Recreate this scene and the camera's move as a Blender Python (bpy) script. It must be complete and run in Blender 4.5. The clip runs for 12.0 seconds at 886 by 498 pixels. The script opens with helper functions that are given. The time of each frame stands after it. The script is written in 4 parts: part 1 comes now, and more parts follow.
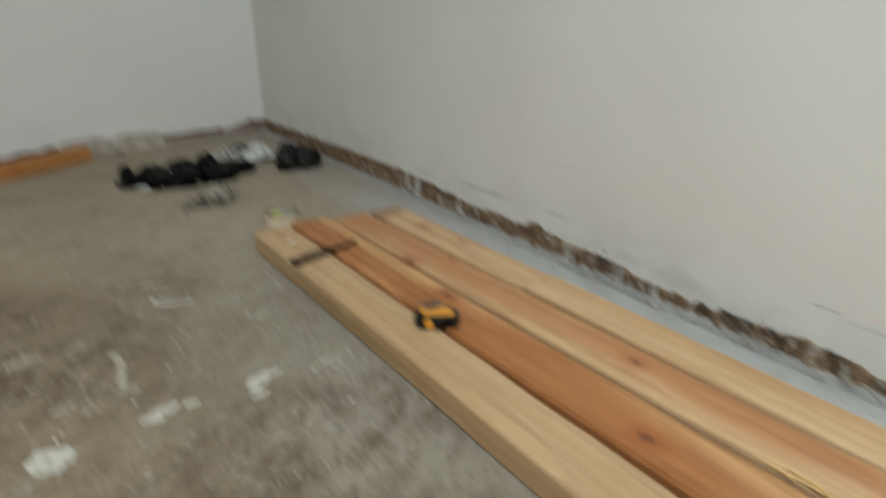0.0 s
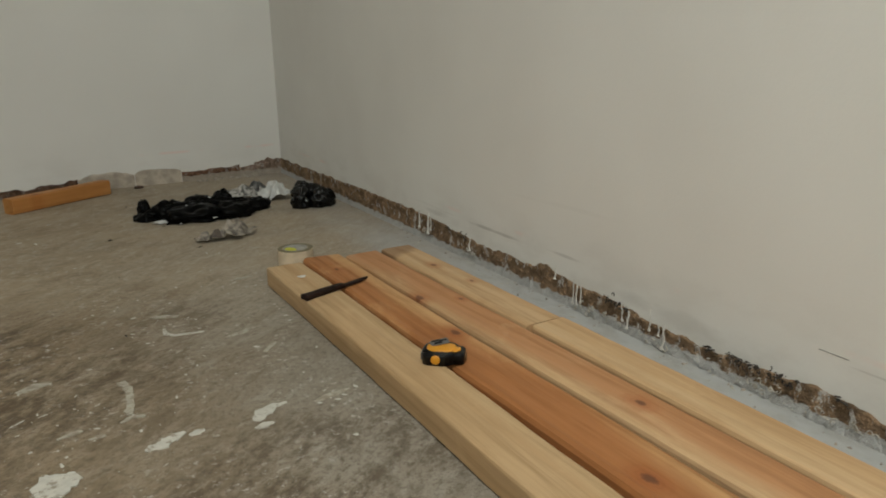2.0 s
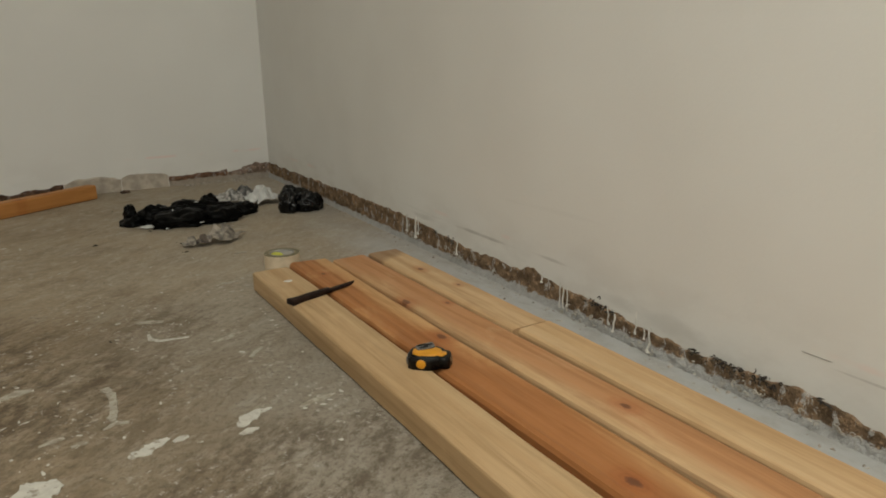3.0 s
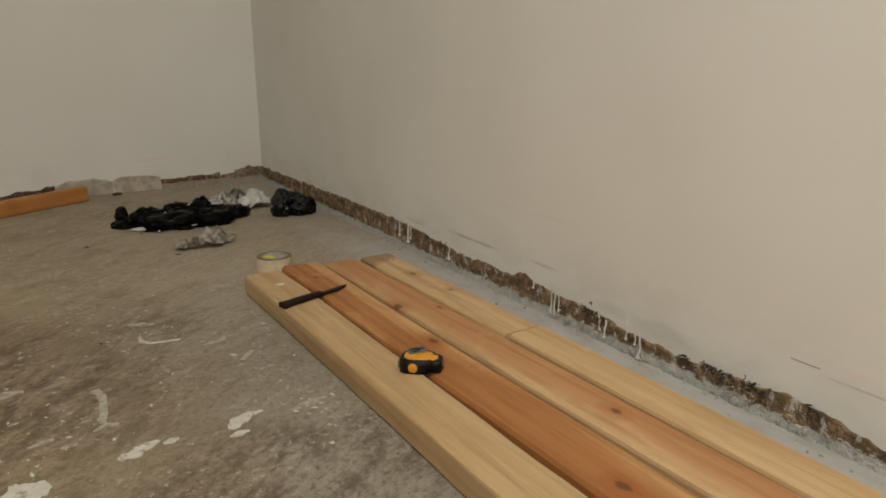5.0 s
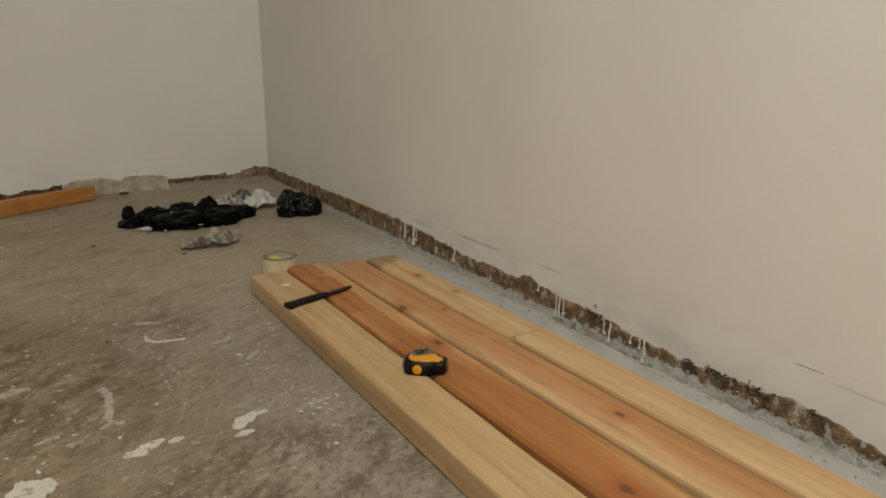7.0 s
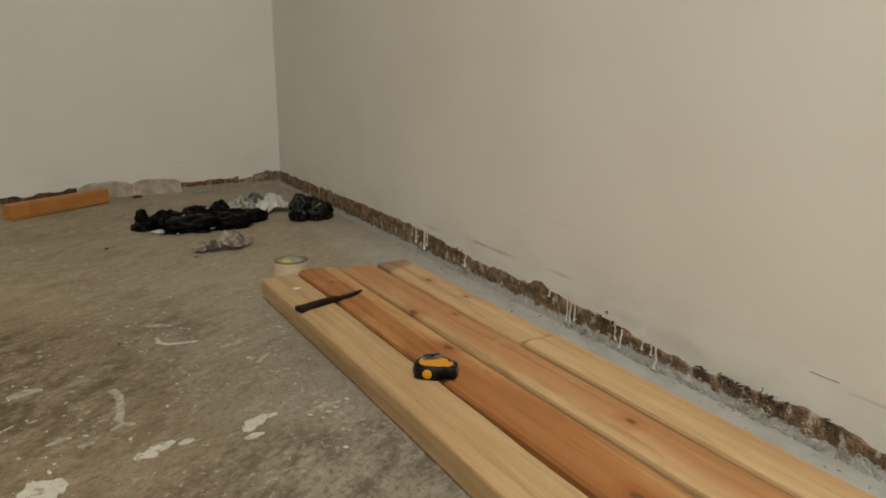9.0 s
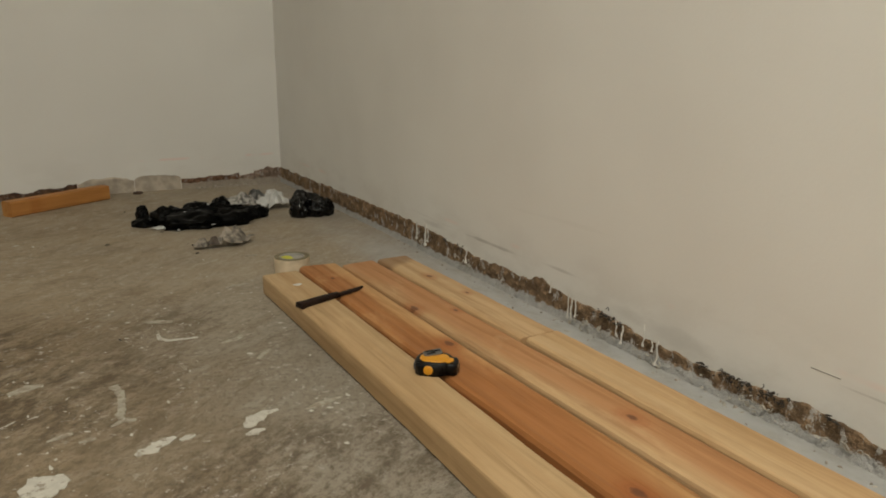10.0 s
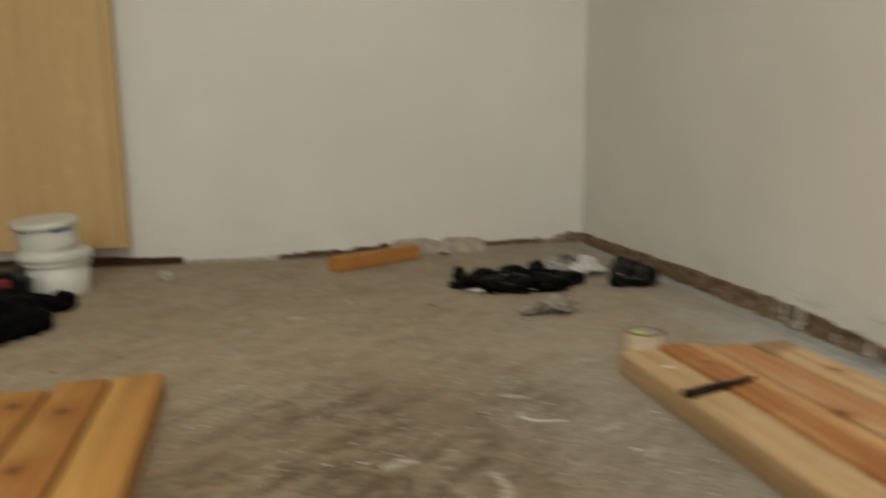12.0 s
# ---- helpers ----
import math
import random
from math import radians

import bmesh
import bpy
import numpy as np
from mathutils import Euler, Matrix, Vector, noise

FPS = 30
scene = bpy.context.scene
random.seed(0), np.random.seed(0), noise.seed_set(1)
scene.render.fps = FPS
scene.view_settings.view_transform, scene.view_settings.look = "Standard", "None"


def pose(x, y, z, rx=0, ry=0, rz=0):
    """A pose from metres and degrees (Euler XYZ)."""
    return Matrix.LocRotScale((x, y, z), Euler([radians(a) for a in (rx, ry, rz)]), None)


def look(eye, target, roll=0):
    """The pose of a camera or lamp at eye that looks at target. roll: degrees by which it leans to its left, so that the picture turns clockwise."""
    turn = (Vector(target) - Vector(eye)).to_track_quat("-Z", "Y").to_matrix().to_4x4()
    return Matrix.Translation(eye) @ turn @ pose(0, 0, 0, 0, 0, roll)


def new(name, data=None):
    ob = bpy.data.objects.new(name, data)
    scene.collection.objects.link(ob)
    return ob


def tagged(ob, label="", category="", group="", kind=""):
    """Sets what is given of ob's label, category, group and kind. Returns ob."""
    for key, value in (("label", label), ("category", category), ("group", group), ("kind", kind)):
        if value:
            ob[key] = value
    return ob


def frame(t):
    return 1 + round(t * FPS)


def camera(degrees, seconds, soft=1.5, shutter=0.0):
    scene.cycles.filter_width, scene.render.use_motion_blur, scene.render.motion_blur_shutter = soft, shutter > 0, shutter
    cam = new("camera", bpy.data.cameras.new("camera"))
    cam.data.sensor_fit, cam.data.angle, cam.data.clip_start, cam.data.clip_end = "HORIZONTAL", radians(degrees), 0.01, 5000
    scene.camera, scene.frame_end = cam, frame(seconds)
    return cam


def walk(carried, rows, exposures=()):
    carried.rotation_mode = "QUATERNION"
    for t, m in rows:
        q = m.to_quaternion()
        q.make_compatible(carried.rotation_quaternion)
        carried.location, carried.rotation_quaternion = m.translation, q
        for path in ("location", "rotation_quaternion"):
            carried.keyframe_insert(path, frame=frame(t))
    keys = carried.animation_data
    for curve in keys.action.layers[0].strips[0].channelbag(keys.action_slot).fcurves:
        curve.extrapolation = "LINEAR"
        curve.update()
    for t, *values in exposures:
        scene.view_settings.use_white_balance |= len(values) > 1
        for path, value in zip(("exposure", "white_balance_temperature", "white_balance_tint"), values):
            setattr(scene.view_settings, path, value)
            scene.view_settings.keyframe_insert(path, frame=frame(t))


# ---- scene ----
cam = camera(63.1, 12.0, soft=1.8, shutter=1.0)
PATH = [
    (0, (-0.827, -2.818, 0.482), (0.113, -1.179, -0.176), -2.1),
    (0.1, (-0.824, -2.816, 0.488), (0.094, -1.144, -0.114), -3.2),
    (0.2, (-0.85, -2.827, 0.497), (0.085, -1.144, -0.045), -3.0),
    (0.3, (-0.835, -2.832, 0.494), (0.074, -1.117, 0.011), -2.7),
    (0.5, (-0.834, -2.836, 0.485), (0.159, -1.182, -0.042), -0.8),
    (1, (-0.84, -2.833, 0.483), (0.125, -1.176, -0.089), -1.5),
    (1.5, (-0.83, -2.833, 0.481), (0.083, -1.137, -0.06), -1.6),
    (2, (-0.83, -2.834, 0.477), (0.1, -1.148, -0.065), -1.0),
    (2.5, (-0.824, -2.836, 0.478), (0.125, -1.158, -0.055), -1.1),
    (3, (-0.823, -2.837, 0.477), (0.131, -1.162, -0.055), -1.0),
    (5, (-0.826, -2.84, 0.476), (0.15, -1.172, -0.041), -0.3),
    (5.5, (-0.827, -2.839, 0.477), (0.135, -1.161, -0.032), -0.2),
    (6, (-0.827, -2.841, 0.477), (0.127, -1.158, -0.031), -0.2),
    (6.5, (-0.827, -2.841, 0.475), (0.133, -1.162, -0.035), 0.0),
    (7, (-0.828, -2.842, 0.477), (0.137, -1.166, -0.035), 0.1),
    (9, (-0.828, -2.841, 0.475), (0.113, -1.147, -0.022), 0.3),
    (9.5, (-0.828, -2.841, 0.475), (0.091, -1.138, -0.031), -0.0),
    (10, (-0.828, -2.84, 0.474), (0.11, -1.148, -0.032), 0.3),
    (10.5, (-0.832, -2.809, 0.47), (0.042, -1.067, 0.025), -0.8),
    (11, (-0.854, -2.73, 0.45), (-0.196, -0.885, 0.047), -1.1),
    (11.2, (-0.857, -2.68, 0.441), (-0.268, -0.799, 0.105), -1.0),
    (11.3, (-0.873, -2.677, 0.445), (-0.362, -0.780, 0.134), -1.2),
    (11.5, (-0.914, -2.672, 0.451), (-0.545, -0.74, 0.093), -1.6),
    (11.6, (-0.919, -2.648, 0.434), (-0.56, -0.713, 0.072), -1.1),
    (11.7, (-0.928, -2.632, 0.440), (-0.572, -0.700, 0.088), -0.7),
    (11.8, (-0.937, -2.616, 0.445), (-0.548, -0.687, 0.091), -0.3),
    (12, (-0.985, -2.586, 0.433), (-0.649, -0.64, 0.117), -0.8),
]
walk(cam, [(t, look(eye, target, roll)) for t, eye, target, roll in PATH],
     ((0.0, 0.27, 5350, 1), (0.5, -0.03, 5350, 0), (1.0, -0.05, 5500, 0), (2.0, -0.02, 5800, 2), (3.0, 0.0, 6100, 4), (5.0, 0.02, 6400, 7), (10.5, 0.01, 6400, 5), (11.3, 0.05, 6600, 7), (12.0, 0.19, 6350, 5)))

# ---------------------------------------------------------------- world and light
ROOM_X, ROOM_Y, ROOM_H = -3.3, -4.6, 2.45
T = 0.041          # thickness of the planks

world = bpy.data.worlds.new("world")
scene.world = world
world.use_nodes = True
wn = world.node_tree.nodes
sky = wn.new("ShaderNodeTexSky")
sky.sky_type, sky.sun_disc, sky.sun_elevation, sky.sun_rotation = "NISHITA", False, radians(35), radians(200)
world.node_tree.links.new(sky.outputs[0], wn["Background"].inputs[0])
wn["Background"].inputs[1].default_value = 0.08


def area_lamp(name, m, w, h, power, colour):
    d = bpy.data.lights.new(name, "AREA")
    d.shape, d.size, d.size_y, d.energy, d.color = "RECTANGLE", w, h, power, colour
    o = new(name, d)
    o.matrix_world = m
    return tagged(o, kind="structure")


area_lamp("ceiling_lamp_light", pose(-1.10, -3.00, 2.34), 0.5, 0.5, 34.0, (0.985, 0.90, 0.765))
area_lamp("window_daylight", look((-1.6, ROOM_Y + 0.02, 1.5), (-1.6, 0, 0.9)), 1.4, 1.1, 16, (1.0, 0.94, 0.84))


# ---------------------------------------------------------------- materials
class Mat:
    """A small writer of node trees round one principled shader."""

    def __init__(self, name, rough=0.6, metal=0.0, spec=0.5):
        self.m = bpy.data.materials.new(name)
        self.m.use_nodes = True
        self.t = self.m.node_tree
        self.p = self.t.nodes["Principled BSDF"]
        self.p.inputs["Roughness"].default_value = rough
        self.p.inputs["Metallic"].default_value = metal
        self.p.inputs["Specular IOR Level"].default_value = spec
        self.co = self.t.nodes.new("ShaderNodeTexCoord").outputs["Object"]

    def put(self, socket, v):
        if isinstance(v, bpy.types.NodeSocket):
            self.t.links.new(v, socket)
        else:
            socket.default_value = (*v, 1.0) if isinstance(v, tuple) and len(v) == 3 and socket.type == "RGBA" else v

    def noise(self, scale, detail=4.0, stretch=(1, 1, 1), rough=0.55, distort=0.0, shift=(0, 0, 0), co=None):
        mp = self.t.nodes.new("ShaderNodeMapping")
        self.put(mp.inputs["Vector"], co or self.co)
        mp.inputs["Scale"].default_value, mp.inputs["Location"].default_value = stretch, shift
        n = self.t.nodes.new("ShaderNodeTexNoise")
        self.put(n.inputs["Vector"], mp.outputs[0])
        n.inputs["Scale"].default_value, n.inputs["Detail"].default_value = scale, detail
        n.inputs["Roughness"].default_value, n.inputs["Distortion"].default_value = rough, distort
        return n.outputs["Fac"]

    def ramp(self, v, a, b, lo=0.0, hi=1.0):
        r = self.t.nodes.new("ShaderNodeMapRange")
        r.interpolation_type = "SMOOTHSTEP"
        self.put(r.inputs[0], v)
        r.inputs[1].default_value, r.inputs[2].default_value = a, b
        r.inputs[3].default_value, r.inputs[4].default_value = lo, hi
        return r.outputs[0]

    def math(self, op, a, b=0.0):
        n = self.t.nodes.new("ShaderNodeMath")
        n.operation = op
        self.put(n.inputs[0], a)
        self.put(n.inputs[1], b)
        return n.outputs[0]

    def mix(self, f, a, b):
        n = self.t.nodes.new("ShaderNodeMix")
        n.data_type = "RGBA"
        self.put(n.inputs[0], f)
        self.put(n.inputs[6], a)
        self.put(n.inputs[7], b)
        return n.outputs[2]

    def xyz(self):
        s = self.t.nodes.new("ShaderNodeSeparateXYZ")
        self.put(s.inputs[0], self.co)
        return s.outputs

    def bump(self, h, strength=0.3, dist=0.002):
        b = self.t.nodes.new("ShaderNodeBump")
        b.inputs["Strength"].default_value, b.inputs["Distance"].default_value = strength, dist
        self.put(b.inputs["Height"], h)
        self.put(self.p.inputs["Normal"], b.outputs[0])

    def done(self, colour, rough=None):
        self.put(self.p.inputs["Base Color"], colour)
        if rough is not None:
            self.put(self.p.inputs["Roughness"], rough)
        return self.m


def plain(name, colour, rough=0.5, metal=0.0, vary=0.25, scale=30.0, bump=0.15):
    m = Mat(name, rough, metal)
    n = m.noise(scale, 5)
    d = tuple(c * (1 - vary) for c in colour)
    l = tuple(min(1.0, c * (1 + vary * 0.6)) for c in colour)
    m.bump(m.noise(scale * 6, 3), bump, 0.001)
    return m.done(m.mix(m.ramp(n, 0.3, 0.7), d, l), m.ramp(m.noise(scale * 0.7, 3), 0.3, 0.7, rough * 0.8, min(1.0, rough * 1.2)))


def wall_paint(name, along):
    """White emulsion on plaster with roller texture, smudges near the floor and a band of grey rubbing."""
    m = Mat(name, 0.62)
    s = m.xyz()
    c = m.mix(m.ramp(m.noise(1.3, 3), 0.3, 0.7), (0.70, 0.685, 0.65), (0.76, 0.75, 0.715))
    low = m.math("MULTIPLY", m.ramp(s[2], 0.20, 0.03), m.ramp(m.noise(7, 6, (1, 1, 2.2)), 0.42, 0.66))
    c = m.mix(m.math("MULTIPLY", low, 0.32 if along == "y" else 0.18), c, (0.50, 0.47, 0.42))
    scuff = m.math("MULTIPLY", m.ramp(m.noise(9, 3, (0.22, 0.22, 5.0), distort=0.4), 0.66, 0.72), m.ramp(s[2], 0.30, 0.08))
    c = m.mix(m.math("MULTIPLY", scuff, 0.12), c, (0.40, 0.38, 0.35))
    if along == "y":
        for sy, sz, ry, rz, f in ((-1.56, 0.088, 0.11, 0.0045, 0.5), (-1.80, 0.092, 0.06, 0.004, 0.35), (-1.30, 0.080, 0.06, 0.008, 0.3), (-2.10, 0.058, 0.08, 0.022, 0.18), (-1.98, 0.062, 0.05, 0.014, 0.2), (-2.42, 0.088, 0.06, 0.002, 0.35)):
            dy = m.math("DIVIDE", m.math("SUBTRACT", s[1], sy), ry)
            dz = m.math("DIVIDE", m.math("SUBTRACT", s[2], sz), rz)
            d = m.math("ADD", m.math("MULTIPLY", dy, dy), m.math("MULTIPLY", dz, dz))
            d = m.math("ADD", d, m.math("MULTIPLY", m.math("SUBTRACT", m.noise(30, 5, (1, 0.5, 1.5)), 0.5), 2.4))
            c = m.mix(m.ramp(d, 1.2, -0.1, 0.0, f), c, (0.27, 0.25, 0.22))
        line = m.math("MULTIPLY", m.ramp(m.math("ABSOLUTE", m.math("SUBTRACT", s[2], 0.104)), 0.007, 0.001), m.ramp(m.noise(7, 3, shift=(1, 2, 3)), 0.50, 0.66))
        c = m.mix(m.math("MULTIPLY", line, 0.22), c, (0.85, 0.48, 0.42))
    if along == "x":
        line = m.math("MULTIPLY", m.ramp(m.math("ABSOLUTE", m.math("SUBTRACT", s[2], 0.112)), 0.007, 0.001), m.ramp(s[0], -0.55, -0.46))
        line = m.math("MULTIPLY", line, m.ramp(m.noise(14, 3), 0.42, 0.62))
        c = m.mix(m.math("MULTIPLY", line, 0.28), c, (0.85, 0.45, 0.39))
    m.bump(m.math("ADD", m.noise(160, 4), m.math("MULTIPLY", m.noise(14, 4), 2.0)), 0.22, 0.0012)
    return m.done(c, m.ramp(m.noise(6, 4), 0.3, 0.7, 0.5, 0.75))


def concrete():
    """Old screed: grey-brown, crumbly mottle of grit and muddy tread, dusted pale along the long wall, with shade
    painted beside the orange planks.
    """
    m = Mat("concrete_floor", 0.75, spec=0.3)
    s = m.xyz()
    turn = m.t.nodes.new("ShaderNodeVectorRotate")
    turn.inputs["Angle"].default_value = radians(-42)
    m.put(turn.inputs["Vector"], m.co)
    co = turn.outputs[0]
    big = m.noise(2.3, 4, distort=0.4)
    mid = m.noise(11, 10, (1.0, 2.0, 1), 0.72, 0.3, co=co)
    blot = m.noise(28, 10, (1.0, 1.6, 1), 0.78, 0.2, (4, 2, 0), co=co)
    fine = m.noise(95, 8, (1.0, 1.1, 1), 0.78, co=co)
    grit = m.noise(230, 4, rough=0.7, shift=(5, 7, 0))
    c = m.mix(m.ramp(big, 0.34, 0.66), (0.215, 0.174, 0.123), (0.280, 0.240, 0.184))
    c = m.mix(m.ramp(blot, 0.49, 0.62, 0.0, 0.55), c, (0.128, 0.100, 0.064))
    c = m.mix(m.ramp(m.noise(19, 9, (1, 1.7, 1), 0.76, 0.2, (9, 5, 0), co=co), 0.52, 0.62, 0.0, 0.66), c, (0.365, 0.334, 0.280))
    # clean grey towards the long wall
    near = m.math("ADD", s[0], m.math("MULTIPLY", m.math("SUBTRACT", m.noise(5, 5), 0.5), 0.5))
    c = m.mix(m.ramp(near, -0.80, -0.42, 0.0, 0.62), c, (0.302, 0.278, 0.236))
    # brown tread in the open part of the room
    c = m.mix(m.math("MULTIPLY", m.ramp(s[0], -0.45, -0.95), m.ramp(m.noise(4, 5), 0.3, 0.7, 0.35, 0.72)), c, (0.256, 0.190, 0.116))
    # dry tan dust towards the end wall
    far = m.math("ADD", s[1], m.math("MULTIPLY", m.math("SUBTRACT", big, 0.5), 0.8))
    c = m.mix(m.math("MULTIPLY", m.ramp(far, -1.65, -1.05), m.ramp(m.noise(6, 6, shift=(4, 4, 0)), 0.3, 0.65, 0.34, 0.70)), c, (0.408, 0.333, 0.236))
    scuffed = m.noise(23, 9, (1, 1.8, 1), 0.74, 0.3, (1, 17, 0), co=co)
    c = m.mix(m.math("MULTIPLY", m.ramp(scuffed, 0.51, 0.63, 0.0, 0.62), m.ramp(far, -1.7, -1.1)), c, (0.455, 0.405, 0.325))
    c = m.mix(m.math("MULTIPLY", m.ramp(scuffed, 0.46, 0.36, 0.0, 0.28), m.ramp(far, -1.7, -1.1)), c, (0.215, 0.168, 0.112))
    # crumbly brown and pale tread all over the open floor
    tread = m.noise(7.0, 10, (1.0, 2.0, 1), 0.74, 0.4, (3, 11, 0), co=co)
    c = m.mix(m.math("MULTIPLY", m.ramp(tread, 0.50, 0.60, 0.0, 0.62), m.math("MULTIPLY", m.ramp(near, -0.40, -0.70), m.ramp(far, -1.0, -1.7, 0.45, 1.0))), c, (0.140, 0.102, 0.062))
    c = m.mix(m.math("MULTIPLY", m.ramp(tread, 0.45, 0.36, 0.0, 0.35), m.ramp(near, -0.30, -0.55)), c, (0.350, 0.318, 0.262))
    # muddy tread in patches, and one of painted shade: x, y, reach both ways and depth
    patchy = m.math("ADD", m.math("MULTIPLY", mid, 0.50), m.math("ADD", m.math("MULTIPLY", blot, 0.32), m.math("MULTIPLY", fine, 0.18)))
    # the patch at (-1.09, -1.84) paints the shade right of the orange planks
    for px, py, rx, ry, f in ((-0.86, -1.72, 0.20, 0.17, 0.70), (-0.98, -1.46, 0.14, 0.07, 0.65), (-1.03, -1.70, 0.22, 0.12, 0.60), (-0.56, -2.10, 0.24, 0.13, 0.68), (-0.80, -2.25, 0.35, 0.18, 0.62), (-1.02, -1.45, 0.20, 0.14, 0.55), (-0.62, -1.50, 0.14, 0.08, 0.40), (-0.95, -1.90, 0.20, 0.16, 0.45), (-1.09, -1.84, 0.17, 0.22, 0.55), (-1.6, -2.6, 0.9, 0.8, 0.5)):
        dx = m.math("DIVIDE", m.math("SUBTRACT", s[0], px), rx)
        dy = m.math("DIVIDE", m.math("SUBTRACT", s[1], py), ry)
        d = m.math("ADD", m.math("MULTIPLY", dx, dx), m.math("MULTIPLY", dy, dy))
        d = m.math("ADD", d, m.math("MULTIPLY", m.math("SUBTRACT", big, 0.5), 2.0))
        mud_shade = m.math("MULTIPLY", m.ramp(d, 1.5, 0.2), m.ramp(patchy, 0.455, 0.575))
        c = m.mix(m.math("MULTIPLY", mud_shade, f), c, (0.090, 0.064, 0.039))
    c = m.mix(m.math("MULTIPLY", m.ramp(fine, 0.48, 0.62, 0.0, 0.50), m.ramp(far, -1.0, -1.9, 0.6, 1.0)), c, (0.095, 0.074, 0.048))
    c = m.mix(m.math("MULTIPLY", m.ramp(grit, 0.58, 0.68, 0.0, 0.45), m.ramp(far, -0.9, -1.7, 0.35, 1.0)), c, (0.070, 0.052, 0.034))
    chips = m.math("MULTIPLY", m.ramp(m.noise(75, 7, shift=(8, 3, 0), rough=0.74), 0.56, 0.62), m.ramp(m.noise(7, 4, shift=(2, 9, 0)), 0.44, 0.58))
    c = m.mix(m.math("MULTIPLY", chips, 0.75), c, (0.460, 0.432, 0.386))
    dust = m.math("ADD", s[0], m.math("MULTIPLY", m.math("SUBTRACT", m.noise(16, 5), 0.5), 0.10))
    c = m.mix(m.math("MULTIPLY", m.ramp(dust, -0.21, -0.10), m.math("MULTIPLY", m.ramp(far, -0.9, -1.5, 0.22, 1.0), m.ramp(m.noise(20, 6, (1.6, 0.7, 1)), 0.30, 0.62, 0.60, 0.94))), c, (0.455, 0.462, 0.458))
    m.bump(m.math("ADD", m.math("ADD", fine, blot), m.math("MULTIPLY", grit, 0.5)), 0.40, 0.0025)
    return m.done(c, m.ramp(mid, 0.3, 0.7, 0.58, 0.85))


def wood(name, pale, deep, heart, lean=0.0, knots=(), end_brown=0.0, seed=0, up=False, rings=520.0, flame=0.34, flip=1.0, figure=1.0):
    """Sawn softwood with the grain along y (or z, if up). heart: colour of the heartwood; lean: how much of the plank it takes up (-1 none, 1 all), from the edge that flip names."""
    m = Mat(name, 0.62, spec=0.3)
    s = m.xyz()
    sh = (seed * 1.7, seed * 3.1, seed * 0.9)
    ly, lz = (1, 0.04) if up else (0.04, 1)
    warp = m.noise(5, 3, (1, 0.35, 1), shift=sh)
    grain = m.noise(55, 5, (1, ly, lz), 0.6, 0.35, sh)
    ring = m.noise(20, 3, (1, ly * 0.8, lz * 0.7), 0.5, 1.0, sh)
    fibre = m.noise(420, 3, (1, ly, lz), shift=sh)
    cloud = m.noise(14, 5, (1, 0.45, 1), 0.6, 0.4, sh)
    streak0 = m.noise(9, 4, (1, ly * 4.0, lz), 0.6, 0.4, (sh[0] + 13, sh[1] + 4, sh[2]))
    side = m.math("ADD", m.math("MULTIPLY", s[0], 16.0 * flip), m.math("MULTIPLY", m.math("SUBTRACT", warp, 0.5), 2.4))
    c = m.mix(m.ramp(ring, 0.36, 0.64), pale, deep)
    c = m.mix(m.ramp(side, -lean - 0.35, -lean + 0.45, 0.0, 0.85), c, heart)
    c = m.mix(m.ramp(grain, 0.48, 0.70, 0.0, 0.46 * figure), c, tuple(q * 0.60 for q in heart))
    # growth rings cut at a slant: lines that wander and close into flames
    bend = m.noise(1.0, 3, (10, 1.0, 1) if not up else (10, 1, 0.5), 0.45, 0.3, (sh[0] + 9, sh[1] + 2, sh[2]))
    wave = m.math("SINE", m.math("ADD", m.math("MULTIPLY", s[0], rings), m.math("MULTIPLY", bend, 34.0)))
    c = m.mix(m.math("MULTIPLY", m.ramp(wave, 0.15, 0.98, 0.0, flame), m.ramp(streak0, 0.34, 0.58, 0.25, 1.0)), c, tuple(q * 0.60 for q in heart))
    c = m.mix(m.ramp(fibre, 0.35, 0.75, 0.0, 0.16), c, tuple(q * 0.5 for q in heart))
    c = m.mix(m.ramp(cloud, 0.50, 0.72, 0.0, 0.34 * figure), c, tuple(q * 0.72 for q in heart))
    c = m.mix(m.ramp(cloud, 0.46, 0.28, 0.0, 0.35), c, tuple(min(0.8, q * 1.18) for q in pale))
    streak = m.noise(15, 4, (1, ly * 2.2, lz), 0.6, 0.6, (sh[0] + 3, sh[1] + 5, sh[2]))
    c = m.mix(m.ramp(streak, 0.55, 0.66, 0.0, 0.52 * figure), c, tuple(q * 0.62 for q in heart))
    for kx, ky, r in knots:
        dx = m.math("DIVIDE", m.math("SUBTRACT", s[0], kx), r)
        dy = m.math("DIVIDE", m.math("SUBTRACT", s[1], ky), r * 1.7)
        d = m.math("SQRT", m.math("ADD", m.math("MULTIPLY", dx, dx), m.math("MULTIPLY", dy, dy)))
        d = m.math("ADD", d, m.math("MULTIPLY", m.math("SUBTRACT", m.noise(90, 3, shift=sh), 0.5), 0.9))
        c = m.mix(m.ramp(d, 3.6, 0.8, 0.0, 0.60), c, (heart[0] * 0.82, heart[1] * 0.64, heart[2] * 0.56))
        halo = m.math("MULTIPLY", m.ramp(m.math("SINE", m.math("MULTIPLY", d, 6.5)), 0.0, 1.0, 0.0, 0.14), m.ramp(d, 3.4, 1.2))
        c = m.mix(halo, c, tuple(q * 0.50 for q in heart))
        c = m.mix(m.ramp(d, 1.05, 0.45, 0.0, 0.85), c, (0.115, 0.046, 0.022))
